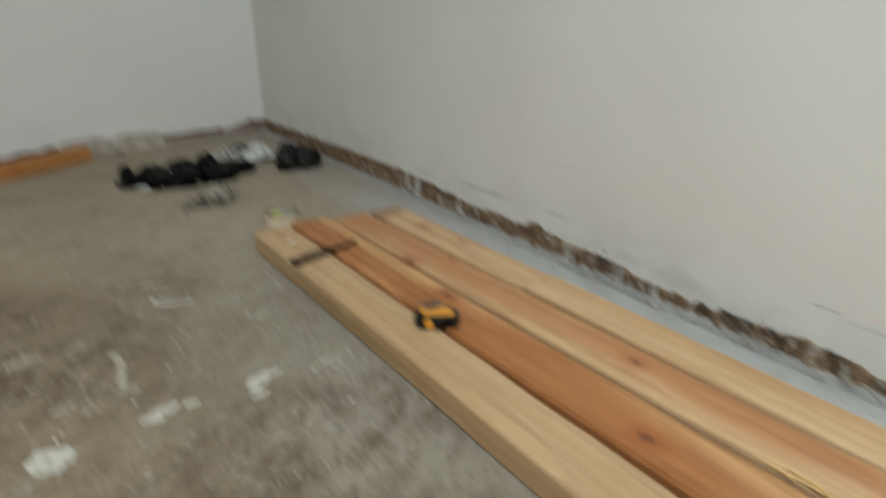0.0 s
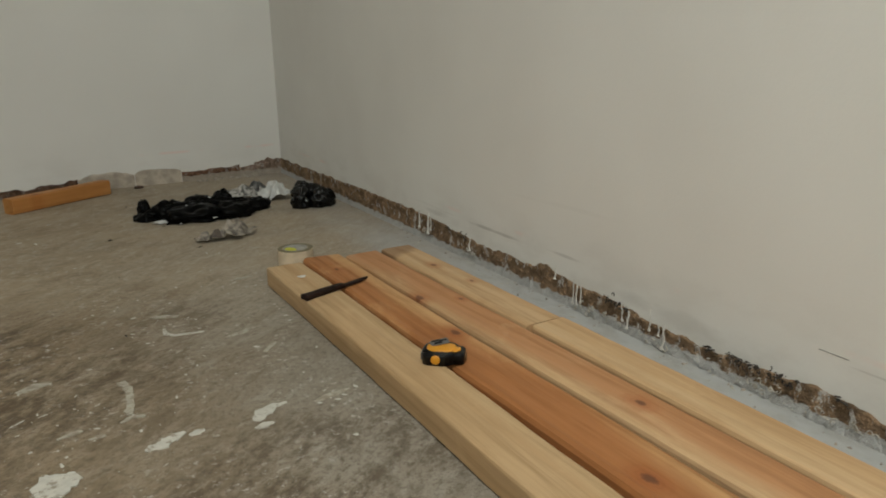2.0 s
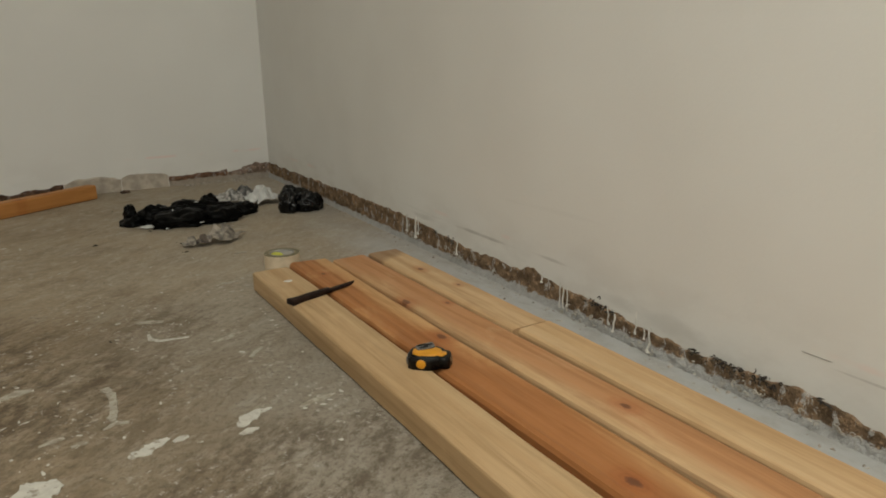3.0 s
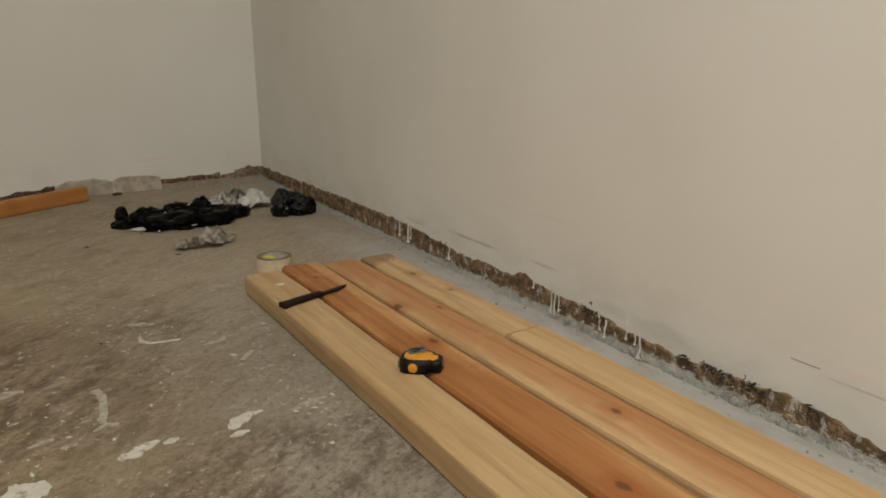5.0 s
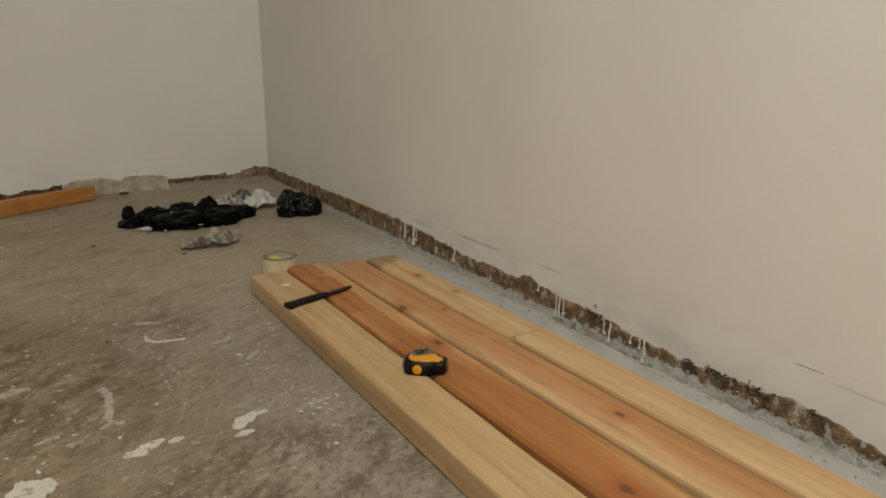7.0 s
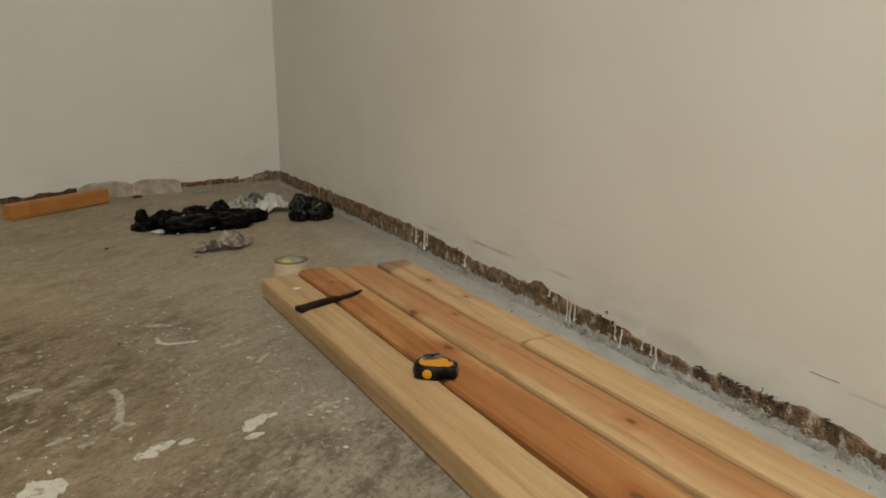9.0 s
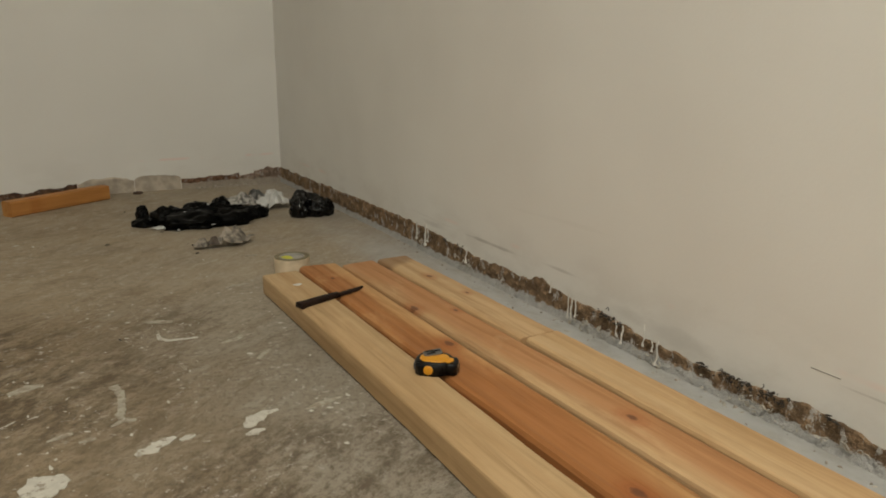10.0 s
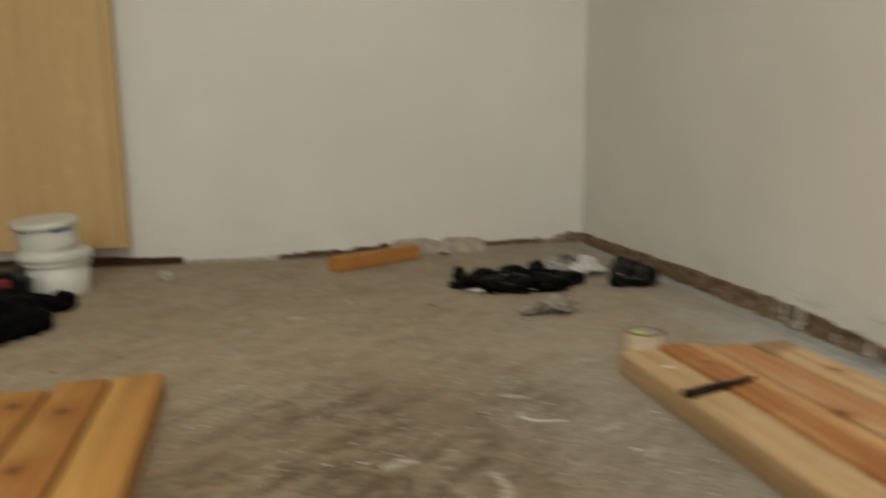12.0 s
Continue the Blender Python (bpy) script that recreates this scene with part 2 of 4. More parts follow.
    # browner towards the far end, slanting across the width
    if end_brown:
        e = m.math("ADD", s[1], m.math("MULTIPLY", m.math("SUBTRACT", m.noise(20, 3), 0.5), 0.04))
        e = m.math("ADD", e, m.math("MULTIPLY", s[0], -0.5))
        c = m.mix(m.ramp(e, -end_brown, -end_brown * 0.5, 0.0, 0.7), c, (0.20, 0.115, 0.06))
    m.bump(m.math("ADD", grain, fibre), 0.25, 0.0008)
    return m.done(c, m.ramp(grain, 0.3, 0.7, 0.5, 0.72))


def rubble(name, top, bottom, zsplit, scraps=0.85):
    """Bare masonry behind the torn-off skirting: crumbly earthy brown, with chalky crusts of plaster and paint along its foot."""
    m = Mat(name, 0.9, spec=0.2)
    s = m.xyz()
    z = m.math("ADD", s[2], m.math("MULTIPLY", m.math("SUBTRACT", m.noise(48, 9, (1, 0.7, 1.6), 0.74), 0.5), 0.034))
    t = m.mix(m.ramp(m.noise(34, 8, (1, 0.8, 1), 0.7), 0.38, 0.62), top, tuple(q * 0.46 for q in top))
    t = m.mix(m.ramp(m.noise(85, 6, (1, 0.8, 1), 0.7, shift=(2, 2, 2)), 0.55, 0.64, 0.0, 0.7), t, tuple(min(1, q * 1.8) for q in top))
    t = m.mix(m.ramp(m.noise(150, 4, shift=(7, 2, 5)), 0.56, 0.66, 0.0, 0.6), t, tuple(q * 0.25 for q in top))
    # scraps of paint and plaster still clinging to it
    t = m.mix(m.ramp(m.noise(34, 8, (1, 1.3, 0.6), 0.7, 0.5, (6, 1, 2)), 0.56, 0.605, 0.0, scraps), t, (0.50, 0.48, 0.45))
    b = m.mix(m.ramp(m.noise(70, 7, rough=0.7), 0.40, 0.60), bottom, tuple(q * 0.86 for q in bottom))
    m.bump(m.math("ADD", m.noise(120, 6), m.noise(300, 3)), 1.0, 0.004)
    return m.done(m.mix(m.ramp(z, zsplit + 0.0015, zsplit - 0.0015), t, b))


PAINT_R, PAINT_F = wall_paint("wall_paint_long", "y"), wall_paint("wall_paint_end", "x")
CONCRETE = concrete()
CEIL = plain("ceiling_white", (0.72, 0.71, 0.68), 0.8, vary=0.06, scale=3)
RUBBLE = rubble("bare_masonry", (0.275, 0.185, 0.112), (0.46, 0.455, 0.44), 0.0150)
BRICK_DARK = rubble("dark_broken_brick", (0.135, 0.080, 0.052), (0.30, 0.25, 0.20), 0.003, 0.3)
TIMBER_STUMP = rubble("dark_torn_timber", (0.085, 0.042, 0.026), (0.11, 0.06, 0.04), 0.002, 0.0)
LUMPS = rubble("broken_masonry", (0.34, 0.245, 0.185), (0.40, 0.35, 0.29), 0.020)
BRICKISH = rubble("bare_brick", (0.215, 0.120, 0.075), (0.36, 0.31, 0.25), 0.021, 0.4)
PLASTER = plain("rough_plaster", (0.44, 0.385, 0.315), 0.9, vary=0.28, scale=25, bump=0.8)
def worn_paint(name, colour, cover):
    """Paint on concrete, scuffed so that grey shows through in patches."""
    m = Mat(name, 0.6, spec=0.3)
    c = m.mix(m.ramp(m.noise(60, 5), 0.3, 0.7), tuple(q * 0.8 for q in colour), colour)
    c = m.mix(m.ramp(m.noise(75, 6, rough=0.7, shift=(3, 8, 1)), cover, cover + 0.10, 0.0, 0.85), c, (0.26, 0.22, 0.17))
    m.bump(m.noise(220, 4), 0.5, 0.001)
    return m.done(c)


SPLASH_FLOOR = worn_paint("scuffed_white_paint", (0.58, 0.56, 0.50), 0.52)
SMEAR_FLOOR = worn_paint("scuffed_paint_smear", (0.43, 0.40, 0.33), 0.48)
SPLASH = plain("dried_white_paint", (0.66, 0.64, 0.59), 0.55, vary=0.22, scale=60, bump=0.4)
SPLASH_DIM = plain("worn_white_paint", (0.45, 0.42, 0.36), 0.7, vary=0.3, scale=80, bump=0.4)
CRUMB = plain("mortar_crumbs", (0.36, 0.32, 0.27), 0.9, vary=0.5, scale=120, bump=0.5)
PENCIL = plain("pencil", (0.20, 0.185, 0.17), 0.7)
FIBRE = plain("dark_fibres", (0.035, 0.028, 0.022), 0.9, scale=200)
BLACK_PLASTIC = plain("black_film", (0.002, 0.0019, 0.0018), 0.36, vary=0.4, scale=40, bump=0.2)
BLACK_PLASTIC.node_tree.nodes["Principled BSDF"].inputs["Specular IOR Level"].default_value = 0.09
BLACK_GLOSS = plain("glossy_black_film", (0.003, 0.003, 0.003), 0.22, vary=0.4, scale=40, bump=0.2)
BLACK_GLOSS.node_tree.nodes["Principled BSDF"].inputs["Specular IOR Level"].default_value = 0.30
BLACK_CLOTH = plain("black_cloth", (0.003, 0.003, 0.0035), 0.9, vary=0.4, scale=90, bump=0.5)
BLACK_CLOTH.node_tree.nodes["Principled BSDF"].inputs["Specular IOR Level"].default_value = 0.06
WHITE_PAPER = plain("white_paper", (0.60, 0.60, 0.58), 0.6, vary=0.2, scale=40)
WRAP_PAPER = plain("stained_paper", (0.27, 0.238, 0.198), 0.75, vary=0.7, scale=60)
INK_PAPER = plain("dark_printed_paper", (0.13, 0.126, 0.122), 0.7, vary=0.8, scale=70)
GREY_PAPER = plain("printed_paper", (0.34, 0.325, 0.30), 0.7, vary=0.85, scale=75)
DARK_PAPER = plain("dark_paper", (0.10, 0.08, 0.065), 0.8, vary=0.5, scale=60)
STEEL_DARK = plain("blackened_steel", (0.019, 0.0095, 0.0065), 0.62, 0.0, vary=0.5, scale=90)
STEEL_DARK.node_tree.nodes["Principled BSDF"].inputs["Specular IOR Level"].default_value = 0.18
TAPE_BLACK = plain("black_rubber", (0.005, 0.005, 0.005), 0.40, vary=0.2, scale=60)
TAPE_BLACK.node_tree.nodes["Principled BSDF"].inputs["Specular IOR Level"].default_value = 0.22
TAPE_YELLOW = plain("yellow_plastic", (0.62, 0.275, 0.012), 0.38, vary=0.08, scale=40)
TAPE_LABEL = plain("silver_label", (0.12, 0.115, 0.108), 0.45, vary=0.15, scale=60)
TAPE_MOUTH = plain("brown_metal", (0.20, 0.12, 0.06), 0.4, 0.5, vary=0.3, scale=100)
CREAM_TAPE = plain("cream_tape", (0.60, 0.49, 0.34), 0.6, vary=0.12, scale=50)
TAPE_SIDE = plain("tape_edge", (0.165, 0.138, 0.075), 0.6, vary=0.2, scale=90)
CARD_CORE = plain("card_core", (0.34, 0.33, 0.30), 0.8, vary=0.15, scale=60)
LABEL_LIME = plain("lime_label", (0.55, 0.55, 0.03), 0.5, vary=0.1, scale=60)
BUCKET_WHITE = plain("white_bucket_plastic", (0.62, 0.62, 0.57), 0.42, vary=0.10, scale=14)
BLUE_MARK = plain("blue_band", (0.03, 0.045, 0.30), 0.5)
SPLINTER = plain("fresh_split_wood", (0.66, 0.45, 0.18), 0.6, vary=0.25, scale=90)
DARK_STRIP = plain("dark_brown_timber", (0.085, 0.045, 0.027), 0.75, vary=0.5, scale=40, bump=0.5)
RED_PAINT = plain("red_plastic", (0.20, 0.016, 0.012), 0.5, vary=0.2)
LAMP_GLASS = Mat("lamp_diffuser")
LAMP_GLASS.p.inputs["Emission Color"].default_value = (1.0, 0.9, 0.76, 1)
LAMP_GLASS.p.inputs["Emission Strength"].default_value = 3.0
LAMP_GLASS = LAMP_GLASS.done((0.8, 0.8, 0.78))


# ---------------------------------------------------------------- builders
def empty(name, m, label, category, group=""):
    o = new(name)
    o.matrix_world = m
    o.empty_display_size = 0.02
    return tagged(o, label, category, group)


def link(name, bm, mat, smooth=False):
    bm.normal_update()
    me = bpy.data.meshes.new(name)
    bm.to_mesh(me)
    bm.free()
    for k in mat if isinstance(mat, (list, tuple)) else (mat,):
        me.materials.append(k)
    if smooth:
        me.polygons.foreach_set("use_smooth", [True] * len(me.polygons))
    return new(name, me)


def part(name, bm, mat, parent, label="", smooth=False):
    o = link(name, bm, mat, smooth)
    o.parent = parent
    return tagged(o, label) if label else o


def box(x0, x1, y0, y1, z0, z1, bevel=0.0, seg=2, bm=None):
    bm = bm or bmesh.new()
    m = Matrix.LocRotScale(((x0 + x1) / 2, (y0 + y1) / 2, (z0 + z1) / 2), None, (x1 - x0, y1 - y0, z1 - z0))
    made = bmesh.ops.create_cube(bm, size=1, matrix=m)
    if bevel:
        edges = list({e for v in made["verts"] for e in v.link_edges})
        bmesh.ops.bevel(bm, geom=edges, offset=bevel, segments=seg, profile=0.5, affect="EDGES")
    return bm


def lathe(profile, seg=48, squash=1.0):
    bm = bmesh.new()
    rings = []
    for r, z in profile:
        rings.append([bm.verts.new((r * math.cos(a), r * squash * math.sin(a), z)) for a in (2 * math.pi * i / seg for i in range(seg))])
    for a, b in zip(rings, rings[1:]):
        for i in range(seg):
            bm.faces.new((a[i], a[(i + 1) % seg], b[(i + 1) % seg], b[i]))
    if profile[0][0] > 0.0 and profile[0] != profile[-1]:
        bm.faces.new(rings[0][::-1])
        bm.faces.new(rings[-1])
    bmesh.ops.recalc_face_normals(bm, faces=bm.faces)
    return bm


def prism(outline, z0, z1, bevel=0.0, seg=2):
    bm = bmesh.new()
    lo = [bm.verts.new((x, y, z0)) for x, y in outline]
    hi = [bm.verts.new((x, y, z1)) for x, y in outline]
    n = len(outline)
    bm.faces.new(lo[::-1])
    top = bm.faces.new(hi)
    for i in range(n):
        bm.faces.new((lo[i], lo[(i + 1) % n], hi[(i + 1) % n], hi[i]))
    bmesh.ops.recalc_face_normals(bm, faces=bm.faces)
    if bevel:
        bmesh.ops.bevel(bm, geom=list(top.edges), offset=bevel, segments=seg, profile=0.5, affect="EDGES")
    return bm


def heights(table, s):
    """Straight lines between the rows of a small table."""
    for (a, ha), (b, hb) in zip(table, table[1:]):
        if a <= s <= b:
            return ha + (hb - ha) * (s - a) / (b - a)
    return table[0][1] if s < table[0][0] else table[-1][1]


def rough_band(s0, s1, table, axis, jag, depth, seed, step=0.005, rows=7):
    """A ragged strip of bare wall: uneven upper edge, lumpy face, a thickness of its own. axis: the way that it runs."""
    bm = bmesh.new()
    n = max(2, int((s1 - s0) / step))
    cols = []
    for i in range(n + 1):
        s = s0 + (s1 - s0) * i / n
        q = Vector((s * 17, seed, 0))
        h = heights(table, s) + jag * (noise.noise(q) + 0.7 * noise.noise(q * 2.7) + 0.30 * noise.noise(q * 8.1))
        h = max(0.006, h)
        col = []
        for k in range(rows + 2):
            z = 0.0 if k == 0 else h * min(k, rows) / rows
            d = depth * (0.55 + 0.6 * noise.noise(Vector((s * 60, z * 70, seed + 4))) + 0.45 * noise.noise(Vector((s * 150, z * 150, seed))))
            d += 0.005 * max(0.0, 1 - z / 0.016)
            d = max(0.0015, d) if k <= rows else -0.004
            col.append(bm.verts.new((-d, s, z) if axis == "y" else (s, -d, z)))
        cols.append(col)
    for a, b in zip(cols, cols[1:]):
        for k in range(rows + 1):
            bm.faces.new((a[k], b[k], b[k + 1], a[k + 1]))
    bmesh.ops.recalc_face_normals(bm, faces=bm.faces)
    return bm


def ribbon(points, seed, thick=0.0014):
    """A brushed or spilt stroke of paint on the floor: rows of x, y, half width."""
    bm = bmesh.new()
    dense = []
    for (xa, ya, wa), (xb, yb, wb) in zip(points, points[1:]):
        k = max(2, int(math.hypot(xb - xa, yb - ya) / 0.004))
        dense += [(xa + (xb - xa) * i / k, ya + (yb - ya) * i / k, wa + (wb - wa) * i / k) for i in range(k)]
    dense.append(points[-1])
    left, right = [], []
    for i, (x, y, w) in enumerate(dense):
        xa, ya, _ = dense[max(0, i - 1)]
        xb, yb, _ = dense[min(len(dense) - 1, i + 1)]
        d = Vector((xb - xa, yb - ya)).normalized()
        wl = w * (1 + 0.65 * noise.noise(Vector((i * 0.33, seed, 0))) + 0.45 * noise.noise(Vector((i * 0.9, seed, 4))))
        wr = w * (1 + 0.65 * noise.noise(Vector((i * 0.33, seed, 9))) + 0.45 * noise.noise(Vector((i * 0.9, seed, 14))))
        left.append((x - d.y * wl, y + d.x * wl))
        right.append((x + d.y * wr, y - d.x * wr))
    for i in range(len(dense) - 1):
        quad = (left[i], left[i + 1], right[i + 1], right[i])
        bm.faces.new([bm.verts.new((px, py, thick)) for px, py in quad])
    bmesh.ops.remove_doubles(bm, verts=bm.verts, dist=0.0002)
    made = bmesh.ops.extrude_face_region(bm, geom=list(bm.faces))
    for v in made["geom"]:
        if isinstance(v, bmesh.types.BMVert):
            v.co.z = 0.0
    bmesh.ops.recalc_face_normals(bm, faces=bm.faces)
    return bm


def crumple(lobes, seed, fold=0.35, fine=1.0, sub=4):
    """One mesh for each fold of screwed-up film or cloth: lobes x, y, z, rx, ry, rz pushed into creases and laid flat on the ground."""
    made = []
    for j, (x, y, z, rx, ry, rz) in enumerate(lobes):
        bm = bmesh.new()
        bmesh.ops.create_icosphere(bm, subdivisions=sub, radius=1)
        for v in bm.verts:
            n = v.co.normalized()
            q = n * 1.5 * fine + Vector((seed * 3.7 + j * 5.1, j * 2.3, seed))
            q += 0.6 * noise.noise_vector(q * 0.9)
            a = 1 - 2.0 * abs(noise.noise(q))
            b = 1 - 2.2 * abs(noise.noise(q * 2.1 + Vector((7, 1, 3))))
            r = 0.80 + fold * (0.85 * a + 0.32 * b - 0.35)
            p = Vector((x + n.x * rx * r, y + n.y * ry * r, z + n.z * rz * r))
            if p.z < 0.0008:
                p.z = 0.0008 * noise.noise(q * 3) ** 2
            v.co = p
        made.append(bm)
    return made


def bundle(name, folds, mat, label, category, smooth=True):
    """A crumpled thing whose folds are its parts."""
    o = empty(name, Matrix(), label, category)
    for bm in folds:
        part("fold", bm, mat, o, "", smooth)
    return o


def crumpled_sheet(cx, cy, turn, w, d, h, nx, ny, seed, ragged=0.25):
    """A sheet of paper screwed up and half opened again: facets between sharp creases, ragged edges, and the thickness of paper."""
    bm = bmesh.new()
    rng = random.Random(seed)
    ca, sa = math.cos(radians(turn)), math.sin(radians(turn))
    grid = []
    for i in range(nx + 1):
        row = []
        for j in range(ny + 1):
            u, v = i / nx - 0.5, j / ny - 0.5
            edge = max(abs(u), abs(v)) * 2
            x = u * w * (1 + ragged * noise.noise(Vector((v * 5, seed, 1)))) + w / nx * 0.8 * (rng.random() - 0.5)
            y = v * d * (1 + ragged * noise.noise(Vector((u * 5, seed, 2)))) + d / ny * 0.8 * (rng.random() - 0.5)
            k = 1 - 1.9 * abs(noise.noise(Vector((u * 4.2, v * 4.2, seed * 1.3))))
            z = 0.001 + h * max(0.0, (0.25 + 0.75 * k) * (1.05 - 0.75 * edge ** 2)) + h * 0.22 * rng.random()
            row.append(bm.verts.new((cx + ca * x - sa * y, cy + sa * x + ca * y, z)))
        grid.append(row)
    for a, b in zip(grid, grid[1:]):
        for j in range(ny):
            bm.faces.new((a[j], b[j], b[j + 1]))
            bm.faces.new((a[j], b[j + 1], a[j + 1]))
    made = bmesh.ops.extrude_face_region(bm, geom=list(bm.faces))
    for g in made["geom"]:
        if isinstance(g, bmesh.types.BMVert):
            g.co.z += 0.0006
    bmesh.ops.recalc_face_normals(bm, faces=bm.faces)
    return bm


# ---------------------------------------------------------------- the room
def structure(name, bm, mat, label, category):
    return tagged(link(name, bm, mat), label, category, kind="structure")


floor = structure("floor", box(ROOM_X - 0.15, 0.15, ROOM_Y - 0.15, 0.15, -0.12, 0.0), CONCRETE, "worn grey-brown concrete floor spattered with white paint", "floor")
wall_right = structure("wall_east", box(0.0, 0.15, ROOM_Y, 0.0, 0.0, ROOM_H), PAINT_R, "white painted plaster wall, skirting torn off", "wall")
wall_far = structure("wall_north", box(ROOM_X - 0.15, 0.15, 0.0, 0.15, 0.0, ROOM_H), PAINT_F, "white painted end wall with a bare lower edge", "wall")
structure("wall_west", box(ROOM_X - 0.15, ROOM_X, ROOM_Y, 0.0, 0.0, ROOM_H), PAINT_R, "white painted plaster wall", "wall")
back = box(ROOM_X - 0.15, -2.35, ROOM_Y - 0.15, ROOM_Y, 0.0, ROOM_H)
box(-0.85, 0.15, ROOM_Y - 0.15, ROOM_Y, 0.0, ROOM_H, bm=back)
box(-2.35, -0.85, ROOM_Y - 0.15, ROOM_Y, 0.0, 0.9, bm=back)
box(-2.35, -0.85, ROOM_Y - 0.15, ROOM_Y, 2.1, ROOM_H, bm=back)
structure("wall_south", back, PAINT_F, "white painted wall with a window opening", "wall")
structure("ceiling", box(ROOM_X - 0.15, 0.15, ROOM_Y - 0.15, 0.15, ROOM_H, ROOM_H + 0.1), CEIL, "plain white ceiling", "ceiling")
lamp = empty("ceiling_lamp", pose(-1.10, -3.00, ROOM_H), "flat white ceiling lamp, switched on", "lamp")
part("frame", box(-0.28, 0.28, -0.28, 0.28, -0.05, 0.0, 0.008), BUCKET_WHITE, lamp)
part("diffuser", box(-0.26, 0.26, -0.26, 0.26, -0.062, -0.052, 0.003), LAMP_GLASS, lamp)

# bare masonry where the skirting was
EAST_H = ((-3.6, 0.030), (-2.44, 0.029), (-2.39, 0.038), (-2.33, 0.044), (-2.25, 0.037), (-2.14, 0.033), (-2.03, 0.036), (-1.95, 0.044), (-1.83, 0.047), (-1.795, 0.054), (-1.75, 0.058), (-1.70, 0.048), (-1.62, 0.048), (-1.50, 0.046), (-1.40, 0.054), (-1.21, 0.064), (-0.83, 0.064), (-0.16, 0.056), (0.0, 0.056))
part("bare_masonry", rough_band(-3.6, -0.001, EAST_H, "y", 0.0060, 0.006, 3.0, 0.0035, 10), RUBBLE, wall_right, "rough brown masonry laid bare along the floor", True)
part("bare_brick", rough_band(-0.385, -0.168, ((-0.385, 0.034), (-0.30, 0.037), (-0.17, 0.044)), "x", 0.0055, 0.006, 8.0), BRICKISH, wall_far, "reddish bare brick edge", True)
part("plaster_edge", rough_band(-0.172, -0.106, ((-0.172, 0.034), (-0.112, 0.040)), "x", 0.004, 0.003, 9.0), LUMPS, wall_far, "", True)
part("broken_masonry", rough_band(-0.110, 0.0, ((-0.110, 0.050), (-0.05, 0.060), (0.0, 0.054)), "x", 0.010, 0.012, 10.0), LUMPS, wall_far, "pinkish broken masonry in the corner", True)
part("plaster_patch", rough_band(-0.548, -0.387, ((-0.548, 0.046), (-0.53, 0.055), (-0.47, 0.056), (-0.41, 0.053), (-0.387, 0.043)), "x", 0.004, 0.005, 11.0), PLASTER, wall_far, "pale rough mortar patch", True)
part("plaster_patch", rough_band(-0.735, -0.550, ((-0.735, 0.042), (-0.70, 0.055), (-0.62, 0.058), (-0.575, 0.052), (-0.55, 0.043)), "x", 0.005, 0.005, 13.0), PLASTER, wall_far, "pale rough mortar patch", True)
part("bare_masonry", rough_band(-1.13, -0.737, ((-1.13, 0.016), (-1.02, 0.024), (-0.95, 0.030), (-0.91, 0.022), (-0.81, 0.034), (-0.74, 0.042)), "x", 0.008, 0.007, 15.0), BRICK_DARK, wall_far, "", True)
part("plaster_edge", rough_band(-1.45, -1.132, ((-1.45, 0.010), (-1.13, 0.012)), "x", 0.003, 0.006, 19.0), PLASTER, wall_far, "", True)


def drip(y, z_top, z_bottom, w, seed):
    """A run of white paint down the bare masonry."""
    bm = bmesh.new()
    rows = []
    n = 14
    for i in range(n + 1):
        f = i / n
        z = z_top + (z_bottom - z_top) * f
        r = w * (0.7 + 0.5 * noise.noise(Vector((f * 5, seed, 0))) + (0.7 if f > 0.9 else 0))
        yy = y + 0.004 * noise.noise(Vector((f * 2.5, seed, 3)))
        rows.append([bm.verts.new((-0.011 + 0.6 * r * math.cos(a) - 0.002 * f, yy + r * math.sin(a), z)) for a in (2 * math.pi * k / 6 for k in range(6))])
    for a, b in zip(rows, rows[1:]):
        for k in range(6):
            bm.faces.new((a[k], a[(k + 1) % 6], b[(k + 1) % 6], b[k]))
    bmesh.ops.recalc_face_normals(bm, faces=bm.faces)
    return bm


for i, (y, a, b, w) in enumerate(((-1.229, 0.074, 0.030, 0.0038), (-1.276, 0.076, 0.022, 0.0046), (-1.290, 0.070, 0.034, 0.003), (-1.477, 0.058, 0.026, 0.003), (-1.792, 0.068, 0.046, 0.0024), (-1.846, 0.060, 0.012, 0.0022), (-1.856, 0.058, 0.014, 0.0024),
                                  (-1.868, 0.056, 0.020, 0.0020), (-1.976, 0.054, 0.022, 0.0022), (-1.990, 0.044, 0.012, 0.0026), (-2.040, 0.064, 0.026, 0.0018), (-2.060, 0.044, 0.024, 0.0020), (-2.070, 0.046, 0.004, 0.0030))):
    part("paint_drip", drip(y, a, b, w, i), SPLASH, wall_right, "dried run of white paint", True)


def strand(bm, points, r):
    """A thin round thread through the points."""
    last = None
    for i, p in enumerate(points):
        d = (points[min(i + 1, len(points) - 1)] - points[max(i - 1, 0)]).normalized()
        u = d.cross(Vector((0.31, 0.52, 0.79))).normalized()
        v = d.cross(u)
        ring = [bm.verts.new(p + r * (math.cos(a) * u + math.sin(a) * v)) for a in (0.0, 1.57, 3.14, 4.71)]
        if last:
            for k in range(4):
                bm.faces.new((last[k], last[(k + 1) % 4], ring[(k + 1) % 4], ring[k]))
        last = ring


